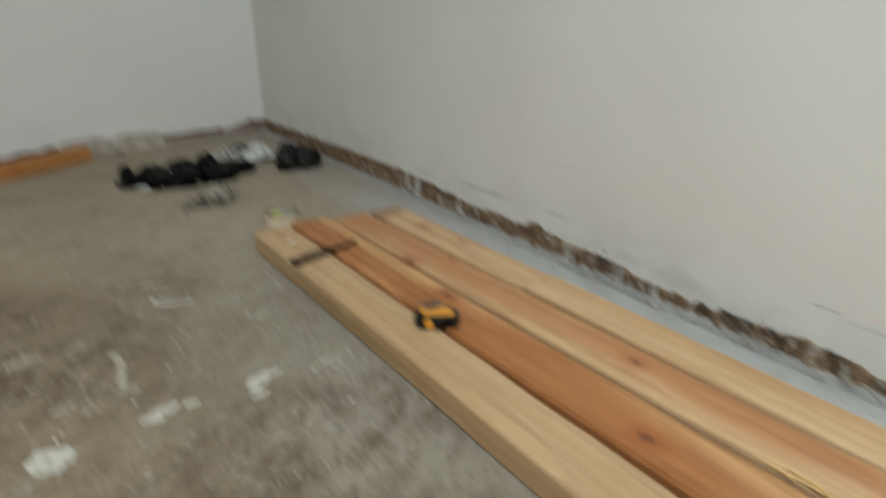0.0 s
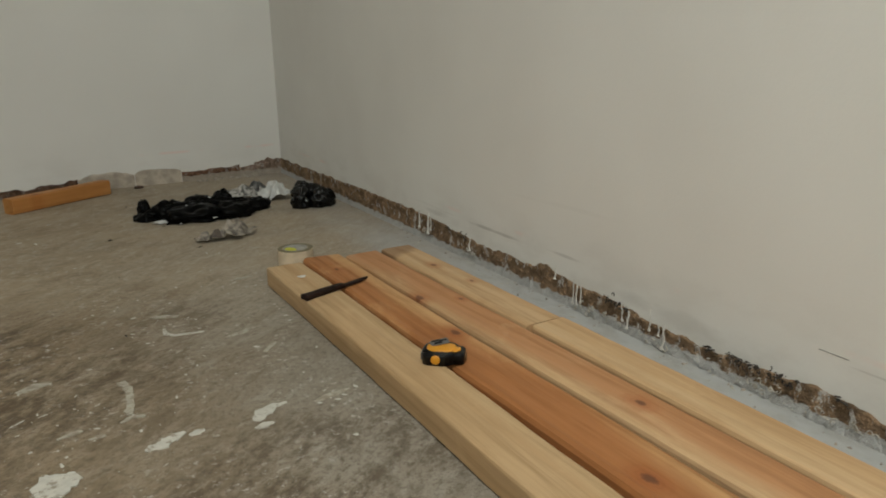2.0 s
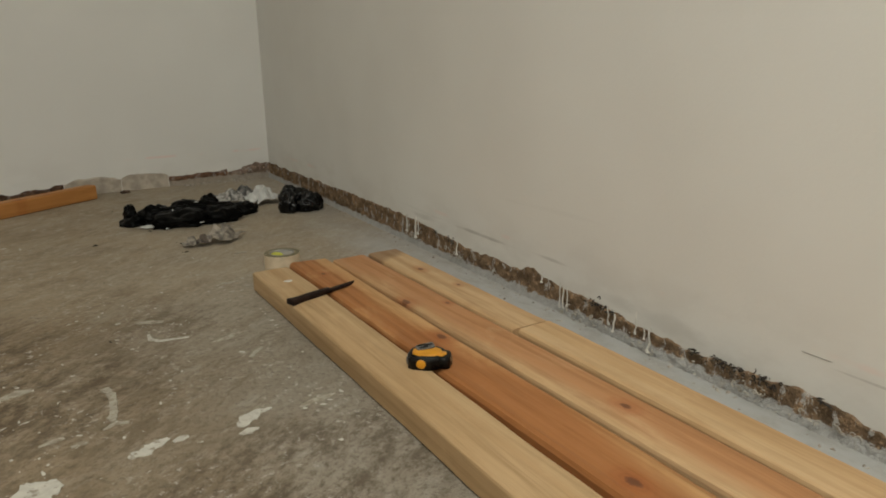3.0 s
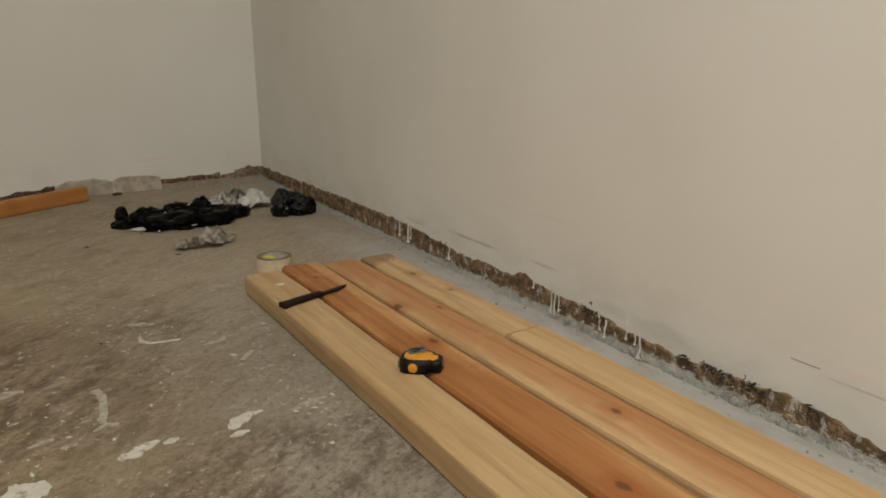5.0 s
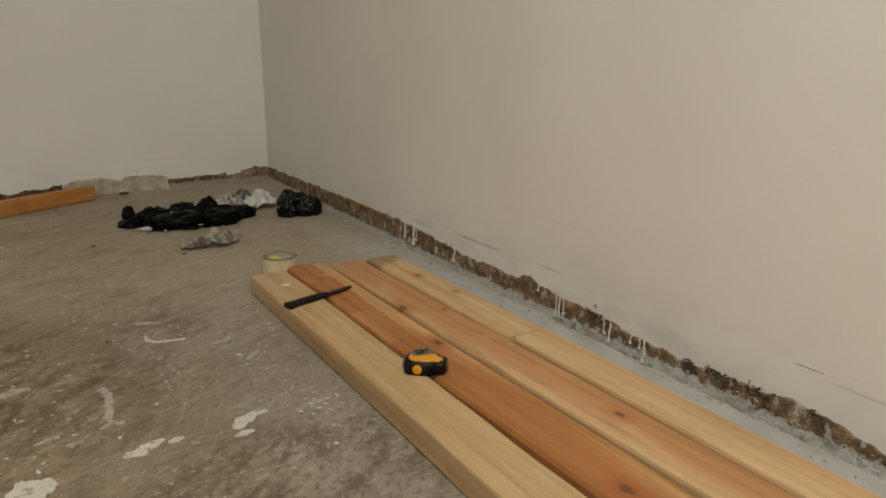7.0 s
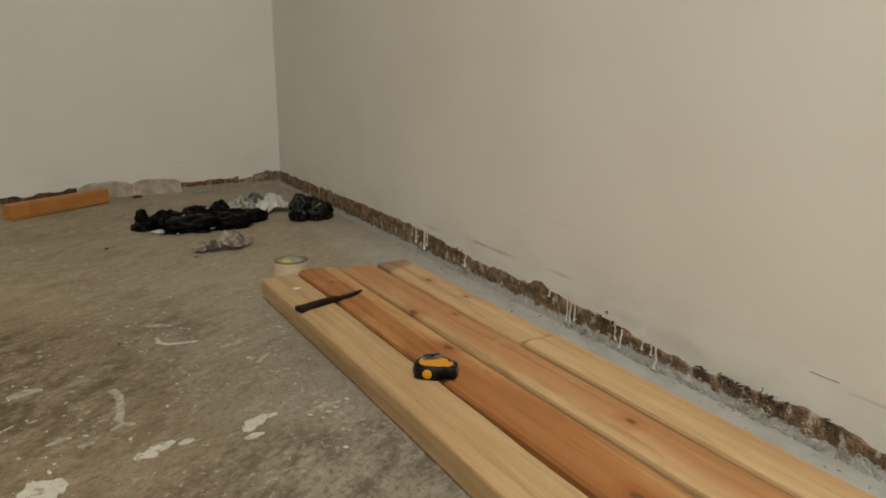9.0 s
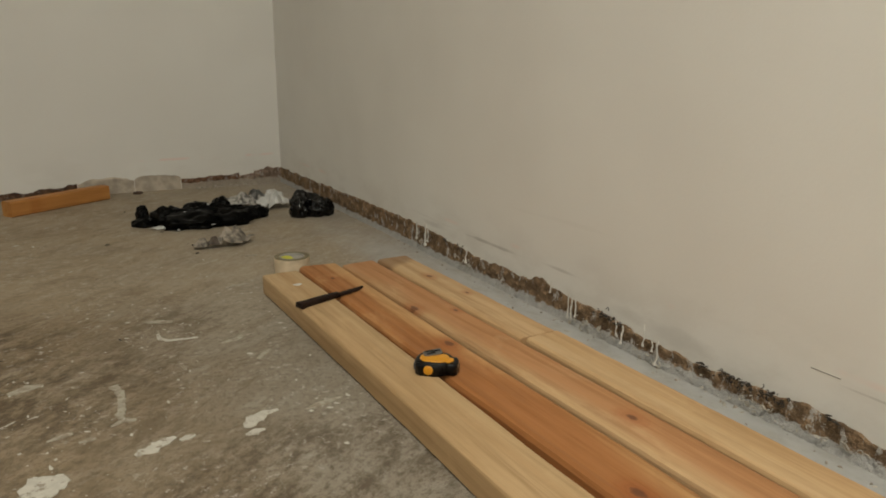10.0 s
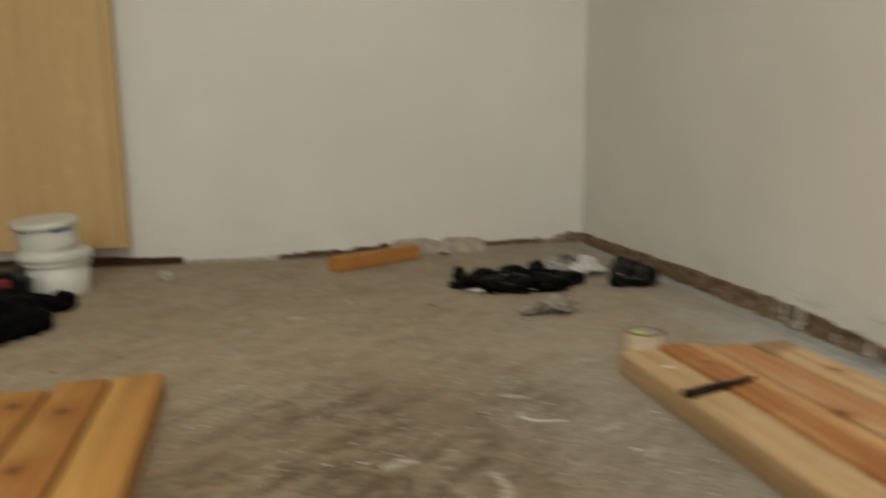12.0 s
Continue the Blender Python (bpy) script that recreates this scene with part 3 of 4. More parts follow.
def curls(spots, n, seed, r, size):
    """Curly threads of old adhesive and paint that stand out of the masonry's edge."""
    rng = random.Random(seed)
    bm = bmesh.new()
    for _ in range(n):
        y, z, spread = rng.choice(spots)
        y += spread * (rng.random() - 0.5)
        p, a, turn = Vector((-0.009 - 0.006 * rng.random(), y, z - 0.010 + 0.014 * rng.random())), 6.28 * rng.random(), rng.choice((-1, 1)) * (0.25 + 0.5 * rng.random())
        pts = []
        for _ in range(7 + int(9 * rng.random())):
            pts.append(p.copy())
            p = p + size * Vector((0.35 * (rng.random() - 0.5), math.cos(a), math.sin(a)))
            p.x = min(p.x, -0.007)
            a += turn + 0.5 * (rng.random() - 0.5)
        strand(bm, pts, r * (0.7 + 0.6 * rng.random()))
    return bm


for i, (x, a) in enumerate(((-1.168, 0.030), (-1.156, 0.026), (-1.143, 0.032))):
    run = drip(0.0, a, 0.002, 0.0048, 30 + i)
    run.transform(pose(x, 0, 0, 0, 0, 90))
    part("paint_drip", run, SPLASH, wall_far, "short run of white paint", True)


def scatter(n, seed, place, size, mat, name, label, category, flat=0.6):
    """Many small broken bits in one object."""
    rng = random.Random(seed)
    verts, faces = [], []
    for _ in range(n):
        x, y, z = place(rng)
        r = size * (0.35 + rng.random() ** 2.2 * 1.6)
        a0, k = rng.random() * 6.28, rng.choice((5, 6, 7))
        long, way = 1 + 1.4 * rng.random() ** 1.5, rng.random() * 3.14
        cw, sw = math.cos(way), math.sin(way)
        base = len(verts)
        for i in range(k):
            a = a0 + 6.28 * i / k
            q = r * (0.6 + 0.7 * rng.random())
            u, v = q * math.cos(a) * long, q * math.sin(a) / long ** 0.5
            verts.append((x + u * cw - v * sw, y + u * sw + v * cw, z))
        for i in range(k):
            vx, vy, _ = verts[base + i]
            verts.append((x + (vx - x) * 0.6, y + (vy - y) * 0.6, z + r * flat * (0.6 + 0.6 * rng.random())))
        faces.append(tuple(range(base + k, base + 2 * k)))
        faces += [(base + i, base + (i + 1) % k, base + k + (i + 1) % k, base + k + i) for i in range(k)]
    me = bpy.data.meshes.new(name)
    me.from_pydata(verts, [], faces)
    me.materials.append(mat)
    return tagged(new(name, me), label, category, kind="stuff")


scatter(150, 5, lambda r: (-0.012 - 0.045 * r.random() ** 2, -3.2 * r.random() - 0.02, 0.0), 0.0018, CRUMB, "mortar_crumbs", "crumbs of mortar and plaster along the wall foot", "rubble", 0.9)
scatter(70, 6, lambda r: (-0.008 - 0.05 * r.random() ** 2, -1.0 - 2.2 * r.random(), 0.0), 0.0021, SPLASH_DIM, "plaster_flakes", "white plaster flakes along the wall foot", "rubble", 0.4)
scatter(70, 7, lambda r: (-0.30 * r.random() - 0.05, -0.012 - 0.03 * r.random(), 0.0), 0.004, CRUMB, "mortar_crumbs", "brick crumbs at the end wall", "rubble", 0.9)


def fibre_place(r):
    y = r.choice((-1.93, -1.95, -1.97, -2.16, -2.20, -2.23, -2.27, -2.36, -1.36, -1.44)) + 0.03 * (r.random() - 0.5)
    return (-0.008, y, heights(EAST_H, y) - 0.004 + 0.010 * r.random())


tagged(link("dark_fibres", curls(((-1.93, 0.050, 0.03), (-1.945, 0.056, 0.03), (-1.965, 0.046, 0.03), (-1.44, 0.056, 0.05), (-2.18, 0.040, 0.08), (-2.23, 0.040, 0.08), (-2.26, 0.040, 0.08), (-2.285, 0.042, 0.05)), 48, 3, 0.0008, 0.0010), FIBRE), "dark curly threads on the masonry edge", "debris", kind="stuff")
tagged(link("pale_threads", curls(((-1.25, 0.030, 0.06), (-1.47, 0.030, 0.08), (-1.88, 0.014, 0.05), (-1.96, 0.020, 0.08), (-2.05, 0.016, 0.06), (-2.22, 0.020, 0.12), (-2.36, 0.020, 0.10)), 46, 8, 0.0010, 0.0020), SPLASH_DIM), "pale threads and crusts of paint on the masonry", "debris", kind="stuff")
scatter(150, 9, fibre_place, 0.0018, FIBRE, "dark_debris", "dark bits of old adhesive on the masonry edge", "debris", 0.5)
def crust_place(r):
    y = r.choice((-1.25, -1.42, -1.47, -1.90, -2.00, -2.18, -2.24, -2.30, -2.36)) + 0.08 * (r.random() - 0.5)
    return (-0.010 - 0.006 * r.random(), y, 0.004 + (heights(EAST_H, y) - 0.010) * r.random())


scatter(80, 12, crust_place, 0.0017, SPLASH_DIM, "plaster_crust", "white crusts of plaster clinging to the masonry", "rubble", 0.5)
mark = part("pencil_mark", prism(((0.0, -2.320), (0.0, -2.360), (-0.0007, -2.360), (-0.0007, -2.320)), 0.0956, 0.0963), PENCIL, wall_right, "short dark pencil mark")

# ---------------------------------------------------------------- paint on the floor
for i, pts in enumerate((
        ((-0.772, -1.962, 0.004), (-0.760, -1.957, 0.009), (-0.742, -1.947, 0.010), (-0.722, -1.936, 0.003)),
        ((-0.778, -1.735, 0.006), (-0.771, -1.760, 0.006), (-0.772, -1.800, 0.0045), (-0.779, -1.850, 0.005)),
        ((-0.792, -1.868, 0.002), (-0.778, -1.858, 0.006), (-0.760, -1.863, 0.003)),
        ((-0.688, -1.545, 0.003), (-0.688, -1.572, 0.004), (-0.676, -1.584, 0.0035), (-0.650, -1.589, 0.003), (-0.628, -1.592, 0.0015)),
        ((-0.634, -1.956, 0.004), (-0.618, -1.936, 0.012), (-0.604, -1.928, 0.007), (-0.583, -1.924, 0.002)),
        ((-0.640, -1.974, 0.003), (-0.626, -1.972, 0.006), (-0.614, -1.972, 0.002)),
        ((-0.896, -1.992, 0.010), (-0.872, -1.985, 0.026), (-0.848, -1.975, 0.010)),
        ((-0.915, -1.695, 0.004), (-0.890, -1.684, 0.010), (-0.872, -1.682, 0.004)),
        ((-0.718, -1.948, 0.002), (-0.706, -1.944, 0.005), (-0.698, -1.944, 0.002)),
        ((-1.066, -0.874, 0.004), (-1.050, -0.868, 0.012), (-1.034, -0.862, 0.004)))):
    tagged(link("paint_splash", ribbon(pts, i * 3.3), SMEAR_FLOOR if i in (1, 2, 7) else SPLASH_FLOOR), "dried splash of white paint on the floor", "paint splash", "paint splashes", "structure")
for i, pts in enumerate((
        ((-0.600, -1.642, 0.002), (-0.575, -1.634, 0.006), (-0.555, -1.622, 0.005), (-0.540, -1.620, 0.002)),
        ((-0.548, -1.944, 0.002), (-0.530, -1.938, 0.006), (-0.505, -1.934, 0.005), (-0.490, -1.930, 0.001)),
        ((-0.700, -1.470, 0.003), (-0.676, -1.480, 0.008), (-0.655, -1.490, 0.004)),
        ((-0.560, -1.735, 0.003), (-0.545, -1.720, 0.006), (-0.532, -1.705, 0.002)),
        ((-0.868, -1.872, 0.002), (-0.850, -1.866, 0.005), (-0.838, -1.864, 0.002)),
        ((-0.832, -1.894, 0.002), (-0.818, -1.892, 0.004), (-0.812, -1.892, 0.001)),
        ((-0.520, -1.330, 0.003), (-0.500, -1.320, 0.006), (-0.470, -1.318, 0.003)),
        ((-0.420, -1.090, 0.002), (-0.405, -1.088, 0.005), (-0.390, -1.090, 0.002)))):
    tagged(link("paint_smear", ribbon(pts, 50 + i * 2.1), SMEAR_FLOOR), "thin worn smear of whitish paint", "paint splash", "paint smears", "structure")


def fleck_place(r):
    cx, cy, sx, sy = r.choice(((-0.73, -1.56, 0.06, 0.07), (-0.62, -1.66, 0.10, 0.09), (-0.84, -1.86, 0.06, 0.06), (-0.54, -1.93, 0.05, 0.02), (-0.73, -1.56, 0.05, 0.05), (-0.84, -1.86, 0.05, 0.05), (-0.68, -1.45, 0.10, 0.12), (-0.95, -1.66, 0.08, 0.06),
                                 (-0.75, -1.75, 0.2, 0.25), (-0.55, -1.35, 0.12, 0.2), (-1.1, -1.0, 0.3, 0.4), (-0.9, -2.0, 0.2, 0.2)))
    return (min(-0.48, r.gauss(cx, sx)), r.gauss(cy, sy), 0.0)


scatter(240, 21, fleck_place, 0.0020, SPLASH_FLOOR, "paint_flecks", "small flecks of white paint on the concrete", "paint flecks", 0.18)
scatter(34, 24, lambda r: (-0.75 - 1.0 * r.random(), -1.25 + 1.1 * r.random(), 0.0), 0.0036, SPLASH_DIM, "plaster_flakes", "pale flakes of plaster strewn over the floor", "rubble", 0.35)
scatter(36, 22, lambda r: (-0.5 - 1.1 * r.random(), -2.1 + 1.9 * r.random(), 0.0), 0.0024, FIBRE, "floor_grit", "dark grit on the concrete", "grit", 0.6)


# ---------------------------------------------------------------- planks
def plank_mesh(width, length, thick, bow, seed, skew=0.0, wane=0.006):
    """A sawn plank with eased long edges, slightly bowed, local y running from the far end (0) back to -length."""
    bm = bmesh.new()
    r = 0.0060
    w = width / 2
    prof = [(-w, r * 0.6), (-w, thick - wane), (-w + wane * 0.3, thick - wane * 0.3), (-w + wane, thick), (0.0, thick), (w - r, thick), (w - r * 0.3, thick - r * 0.3), (w, thick - r), (w, r * 0.6), (w - r * 0.6, 0), (-w + r * 0.6, 0)]
    n = int(length / 0.05)
    rings = []
    for i in range(n + 1):
        f = i / n
        y = -length * f
        off = bow * math.sin(math.pi * min(1.0, f * 2.6)) + 0.0011 * noise.noise(Vector((f * 9, seed, 0)))
        ring = []
        for k, (x, z) in enumerate(prof):
            e = 0.0010 * noise.noise(Vector((f * 26, k * 0.7, seed)))
            ring.append(bm.verts.new((x + off + e, y + (skew * x if i == 0 else 0), z + (0.5 * e if 0 < z else 0))))
        rings.append(ring)
    m = len(prof)
    for a, b in zip(rings, rings[1:]):
        for k in range(m):
            bm.faces.new((a[k], a[(k + 1) % m], b[(k + 1) % m], b[k]))
    ends = [bm.faces.new(rings[0]), bm.faces.new(rings[-1][::-1])]
    bmesh.ops.recalc_face_normals(bm, faces=bm.faces)
    return bm


def plank(m, width, length, mat, label, group, bow=0.0, seed=0, skew=0.0, thick=T, wane=0.006):
    o = link("plank", plank_mesh(width, length, thick, bow, seed, skew, wane), mat)
    o.matrix_world = m
    return tagged(o, label, "plank", group)


PINE, PINE_D = (0.505, 0.352, 0.194), (0.445, 0.290, 0.144)
W1 = wood("pine_pale", PINE, PINE_D, (0.423, 0.262, 0.112), -1.2, (), seed=1, rings=300.0, flame=0.10)
W2 = wood("pine_heart", (0.55, 0.335, 0.152), (0.465, 0.240, 0.090), (0.355, 0.138, 0.042), 0.30, ((-0.010, -0.110, 0.005), (0.020, -0.530, 0.008), (-0.015, -0.978, 0.0080)), seed=2, rings=190.0, flame=0.34, flip=-1.0)
W3 = wood("pine_half_heart", (0.575, 0.408, 0.232), (0.525, 0.345, 0.178), (0.440, 0.205, 0.082), 0.22, ((0.008, -0.827, 0.0070), (-0.034, -0.328, 0.008), (0.024, -0.375, 0.004)), seed=3, rings=240.0, flame=0.20)
W4 = wood("pine_yellow", (0.585, 0.408, 0.230), (0.535, 0.350, 0.182), (0.490, 0.285, 0.125), -0.7, ((0.002, -0.17, 0.006), (0.012, -0.30, 0.004)), 0.07, seed=4, rings=300.0, flame=0.14)
W5 = wood("pine_yellow_long", (0.588, 0.418, 0.238), (0.540, 0.360, 0.188), (0.495, 0.295, 0.128), -0.8, (), seed=5, rings=300.0, flame=0.14)
G = "planks lying along the wall"
plank(pose(-0.4215, -1.406, 0, 0, 0, 0.66), 0.0780, 2.3, W1, "pale sawn pine plank lying on the concrete", G, 0.002, 1, wane=0.004)
plank(pose(-0.3318, -1.384, 0, 0, 0, 1.00), 0.0825, 2.3, W2, "reddish heartwood plank with knots beside the pale one", G, -0.003, 2, -0.15, wane=0.008)
split = plank(pose(-0.2480, -1.408, 0, 0, 0, 1.40), 0.0790, 2.3, W3, "pine plank, half pale and half reddish, its edge splintered", G, 0.0, 3, 0.06)
plank(pose(-0.1625, -1.404, 0, 0, 0, 1.00), 0.0745, 0.543, W4, "short yellowish pine plank with a brown end", G, 0.0, 4)
plank(pose(-0.1465, -1.9500, 0, 0, 0, 0.55), 0.0705, 1.75, W5, "yellowish pine plank butted end to end with a short one", G, 0.0, 5, 0.05)

rng = random.Random(4)
for i in range(7):
    y0, long, lift = -1.025 - 0.05 * rng.random(), 0.035 + 0.04 * rng.random(), 0.0015 + 0.004 * rng.random()
    x0 = -0.0395 + 0.010 * rng.random()
    sliver = bmesh.new()
    strand(sliver, [Vector((x0 - 0.004 * f * f, y0 - long * f, T - 0.003 + lift * f)) for f in (0.0, 0.3, 0.6, 1.0)], 0.0013)
    part("splinter", sliver, SPLINTER, split, "raised yellow splinter of fresh wood")

W6 = wood("orange_pine", (0.51, 0.285, 0.085), (0.455, 0.235, 0.064), (0.41, 0.188, 0.048), -0.2, ((0.030, -0.50, 0.010), (-0.010, -0.52, 0.010)), seed=6, rings=220.0, flame=0.16, figure=0.6)
W7 = wood("orange_pine_dark", (0.47, 0.255, 0.078), (0.41, 0.200, 0.056), (0.34, 0.140, 0.035), 0.1, ((0.0, -0.14, 0.012), (-0.01, -0.33, 0.010)), seed=7)
W8 = wood("orange_pine_knotty", (0.47, 0.260, 0.080), (0.41, 0.205, 0.058), (0.36, 0.152, 0.040), 0.0, ((0.012, -0.07, 0.012), (0.0, -0.25, 0.012)), seed=8)
G = "planks in the open part of the room"
plank(pose(-1.2915, -1.357, 0, 0, 0, 4.9), 0.0800, 1.9, W6, "orange pine plank with an eased edge", G, 0.0, 6)
plank(pose(-1.3760, -1.366, 0, 0, 0, 4.7), 0.0800, 1.9, W7, "darker orange pine plank with knots", G, 0.0, 7)
plank(pose(-1.4600, -1.400, 0, 0, 0, 4.9), 0.0800, 1.9, W8, "knotty orange pine plank", G, 0.0, 8)

# off-cut by the end wall
W9 = wood("offcut_orange", (0.54, 0.285, 0.090), (0.50, 0.240, 0.070), (0.45, 0.195, 0.052), 0.3, ((-0.018, -0.16, 0.007), (0.012, -0.27, 0.006)), seed=9, rings=260.0, flame=0.3)
cut = link("timber_offcut", plank_mesh(0.046, 0.35, 0.048, 0.0, 9), W9)
cut.matrix_world = pose(-0.655, -0.095, 0, 0, 0, -56.5)
tagged(cut, "short orange off-cut of square timber by the end wall", "timber")

# ---------------------------------------------------------------- on and by the planks
spot = tagged(link("paint_spot", prism([(0.008 * math.cos(a) * (1 + 0.2 * math.sin(3 * a)), 0.006 * math.sin(a)) for a in (0.4 * i for i in range(15))], 0, 0.0012, 0.0004), SPLASH), "white paint spot on the pale plank", "paint spot")
spot.matrix_world = pose(-0.4165, -1.503, T)


def knife():
    k = empty("knife", pose(-0.4585, -1.640, T + 0.0005, 0, 0, math.degrees(math.atan2(0.050, 0.148))), "dark pointed knife lying across two planks", "knife")
    handle = prism(((0.0, -0.0125), (0.002, -0.0135), (0.012, -0.0108), (0.022, -0.0086), (0.040, -0.0088), (0.062, -0.0084), (0.080, -0.0072), (0.092, -0.0060), (0.092, 0.0058), (0.078, 0.0078), (0.056, 0.0092), (0.036, 0.0096), (0.020, 0.0088), (0.010, 0.0100), (0.002, 0.0122), (0.0, 0.0112)), 0.0, 0.0105, 0.0026, 2)
    handle.transform(Matrix.Diagonal((1, 0.84, 0.9, 1)))
    part("handle", handle, STEEL_DARK, k, "dark tapering handle with a flared butt", True)
    blade = prism(((0.0925, -0.0056), (0.112, -0.0058), (0.132, -0.0042), (0.148, 0.0006), (0.158, 0.0052), (0.146, 0.0062), (0.122, 0.0064), (0.0925, 0.0056)), 0.0010, 0.0062, 0.0022)
    part("blade", blade, STEEL_DARK, k, "blackened pointed blade")


knife()


def rounded(w, d, r, n=7):
    out = []
    for cx, cy, a0 in ((w / 2 - r, d / 2 - r, 0), (-w / 2 + r, d / 2 - r, 90), (-w / 2 + r, -d / 2 + r, 180), (w / 2 - r, -d / 2 + r, 270)):
        out += [(cx + r * math.cos(radians(a0 + 90 * i / n)), cy + r * math.sin(radians(a0 + 90 * i / n))) for i in range(n + 1)]
    return out


def tape_measure():
    m = empty("tape_measure", pose(-0.3700, -1.990, T + 0.0005, 0, 0, -38) @ Matrix.Scale(0.94, 4), "black and yellow tape measure lying on the planks", "tape measure")
    part("case", prism(rounded(0.058, 0.048, 0.020), 0.0, 0.0205, 0.0060, 4), TAPE_BLACK, m, "black rubber case", True)
    part("shell", prism(rounded(0.045, 0.032, 0.014), 0.0195, 0.0222, 0.0014, 2), TAPE_YELLOW, m, "yellow inset on top of the case", True).location = (0.001, -0.0035, 0)
    part("shell_tip", prism(((0.018, -0.016), (0.026, -0.0155), (0.0315, -0.008), (0.030, 0.000), (0.020, 0.004)), 0.0185, 0.0210, 0.0010), TAPE_YELLOW, m, "", True)
    clip = prism(rounded(0.029, 0.015, 0.004), 0.0, 0.0022, 0.0006)
    clip.transform(pose(-0.004, 0.0080, 0.0235, 8, -6, 24))
    lab = part("belt_clip", clip, TAPE_LABEL, m, "dull silver belt clip with dark slots")
    for x, y in ((-0.005, 0.0036), (0.005, 0.0010), (-0.003, -0.0036)):
        slot = box(x - 0.0066, x + 0.0066, y - 0.0017, y + 0.0017, 0.0020, 0.0028)
        slot.transform(pose(-0.004, 0.0080, 0.0235, 8, -6, 24))
        part("slot", slot, TAPE_BLACK, lab)
    part("guard", prism(((-0.026, -0.020), (-0.019, -0.0256), (0.006, -0.0272), (0.015, -0.0240), (0.015, -0.017), (-0.026, -0.016)), 0.0, 0.0180, 0.0040, 3), TAPE_BLACK, m, "", True)
    b = lathe(((0.0072, 0.0), (0.0072, 0.0020), (0.0062, 0.0028), (0.002, 0.0030)), 24)
    b.transform(pose(-0.005, -0.0262, 0.0098, 90))
    part("lock_button", b, TAPE_YELLOW, m, "round yellow button", True)
    # grey strip added to stand for the highlight on the case's left edge
    part("side_highlight", prism(rounded(0.0030, 0.020, 0.0012), 0.004, 0.0150, 0.0008), TAPE_LABEL, m, "added grey strip that draws a highlight on the side").location = (-0.0285, -0.004, 0)
    part("nose", prism(rounded(0.020, 0.034, 0.008), 0.0010, 0.0192, 0.0050, 3), TAPE_BLACK, m, "", True).location = (0.0270, -0.004, 0)
    h = lathe(((0.0068, 0.0), (0.0068, 0.0016), (0.0046, 0.0020), (0.0040, 0.0006)), 20)
    h.transform(pose(0.0376, -0.006, 0.0100, 90, 0, 90))
    part("mouth", h, TAPE_MOUTH, m, "worn brown metal mouth", True)


tape_measure()


def tape_roll():
    o = empty("tape_roll", pose(-0.3670, -1.308, 0), "roll of cream masking tape lying flat behind the planks", "tape roll")
    r0, r1, h = 0.0395, 0.0262, 0.0462
    part("tape", lathe(((r0, 0.0), (r0, h), (r1 + 0.0015, h), (r1 + 0.0015, 0.0), (r0, 0.0)), 56), (CREAM_TAPE,), o, "cream tape")
    part("edge", lathe(((r0 - 0.0005, h), (r0 - 0.0005, h + 0.0006), (r1 + 0.002, h + 0.0006), (r1 + 0.002, h), (r0 - 0.0005, h)), 56), TAPE_SIDE, o, "soiled olive-brown edge of the tape")
    part("core", lathe(((r1 + 0.001, 0.0), (r1 + 0.001, h + 0.001), (r1 - 0.001, h + 0.001), (r1 - 0.001, 0.0), (r1 + 0.001, 0.0)), 48), CARD_CORE, o, "grey card core")
    part("disc", lathe(((r1 - 0.0015, h - 0.004), (r1 - 0.0015, h - 0.003), (0.002, h - 0.003)), 40), CARD_CORE, o, "grey paper disc")
    lime = prism([(0.0120 * math.cos(a), 0.0190 * math.sin(a)) for a in (2 * math.pi * i / 28 for i in range(28))], h - 0.0028, h - 0.0018)
    part("label", lime, LABEL_LIME, o, "lime yellow round label").location = (-0.0110, 0.0, 0)


tape_roll()

# ---------------------------------------------------------------- rubbish in the corner
heap = crumple(((-0.593, -0.580, 0.022, 0.020, 0.024, 0.034), (-0.578, -0.610, 0.006, 0.048, 0.040, 0.022), (-0.530, -0.615, 0.018, 0.050, 0.050, 0.036), (-0.470, -0.688, 0.012, 0.090, 0.058, 0.034),
                (-0.440, -0.610, 0.022, 0.055, 0.045, 0.036), (-0.372, -0.610, 0.026, 0.030, 0.036, 0.044), (-0.375, -0.688, 0.012, 0.085, 0.055, 0.032), (-0.288, -0.640, 0.012, 0.055, 0.034, 0.028), (-0.415, -0.640, 0.018, 0.120, 0.030, 0.036)), 2.0, 0.42)
bundle("bin_bag", heap, BLACK_PLASTIC, "torn black plastic bin bag crumpled on the floor", "plastic bag")
scrap = crumpled_sheet(-0.555, -0.688, -28, 0.060, 0.022, 0.012, 5, 3, 31)
tagged(link("paper_scrap", scrap, WHITE_PAPER), "white scrap of paper beside the black bag", "paper")
bag = crumple(((-0.148, -0.690, 0.026, 0.034, 0.042, 0.044), (-0.090, -0.712, 0.024, 0.044, 0.036, 0.036), (-0.136, -0.665, 0.058, 0.022, 0.020, 0.022), (-0.108, -0.672, 0.046, 0.040, 0.028, 0.022)), 5.0, 0.42)
bundle("plastic_bag", bag, BLACK_GLOSS, "shiny black plastic bag screwed up near the corner", "plastic bag")
tagged(link("paper_sheet", crumpled_sheet(-0.178, -0.515, 15, 0.105, 0.090, 0.056, 8, 6, 7), WHITE_PAPER), "crumpled white paper beside the black bag", "paper")
news = tagged(link("newspaper", crumpled_sheet(-0.262, -0.470, -10, 0.150, 0.085, 0.046, 11, 6, 9), GREY_PAPER), "crumpled grey printed paper behind the bags", "paper")
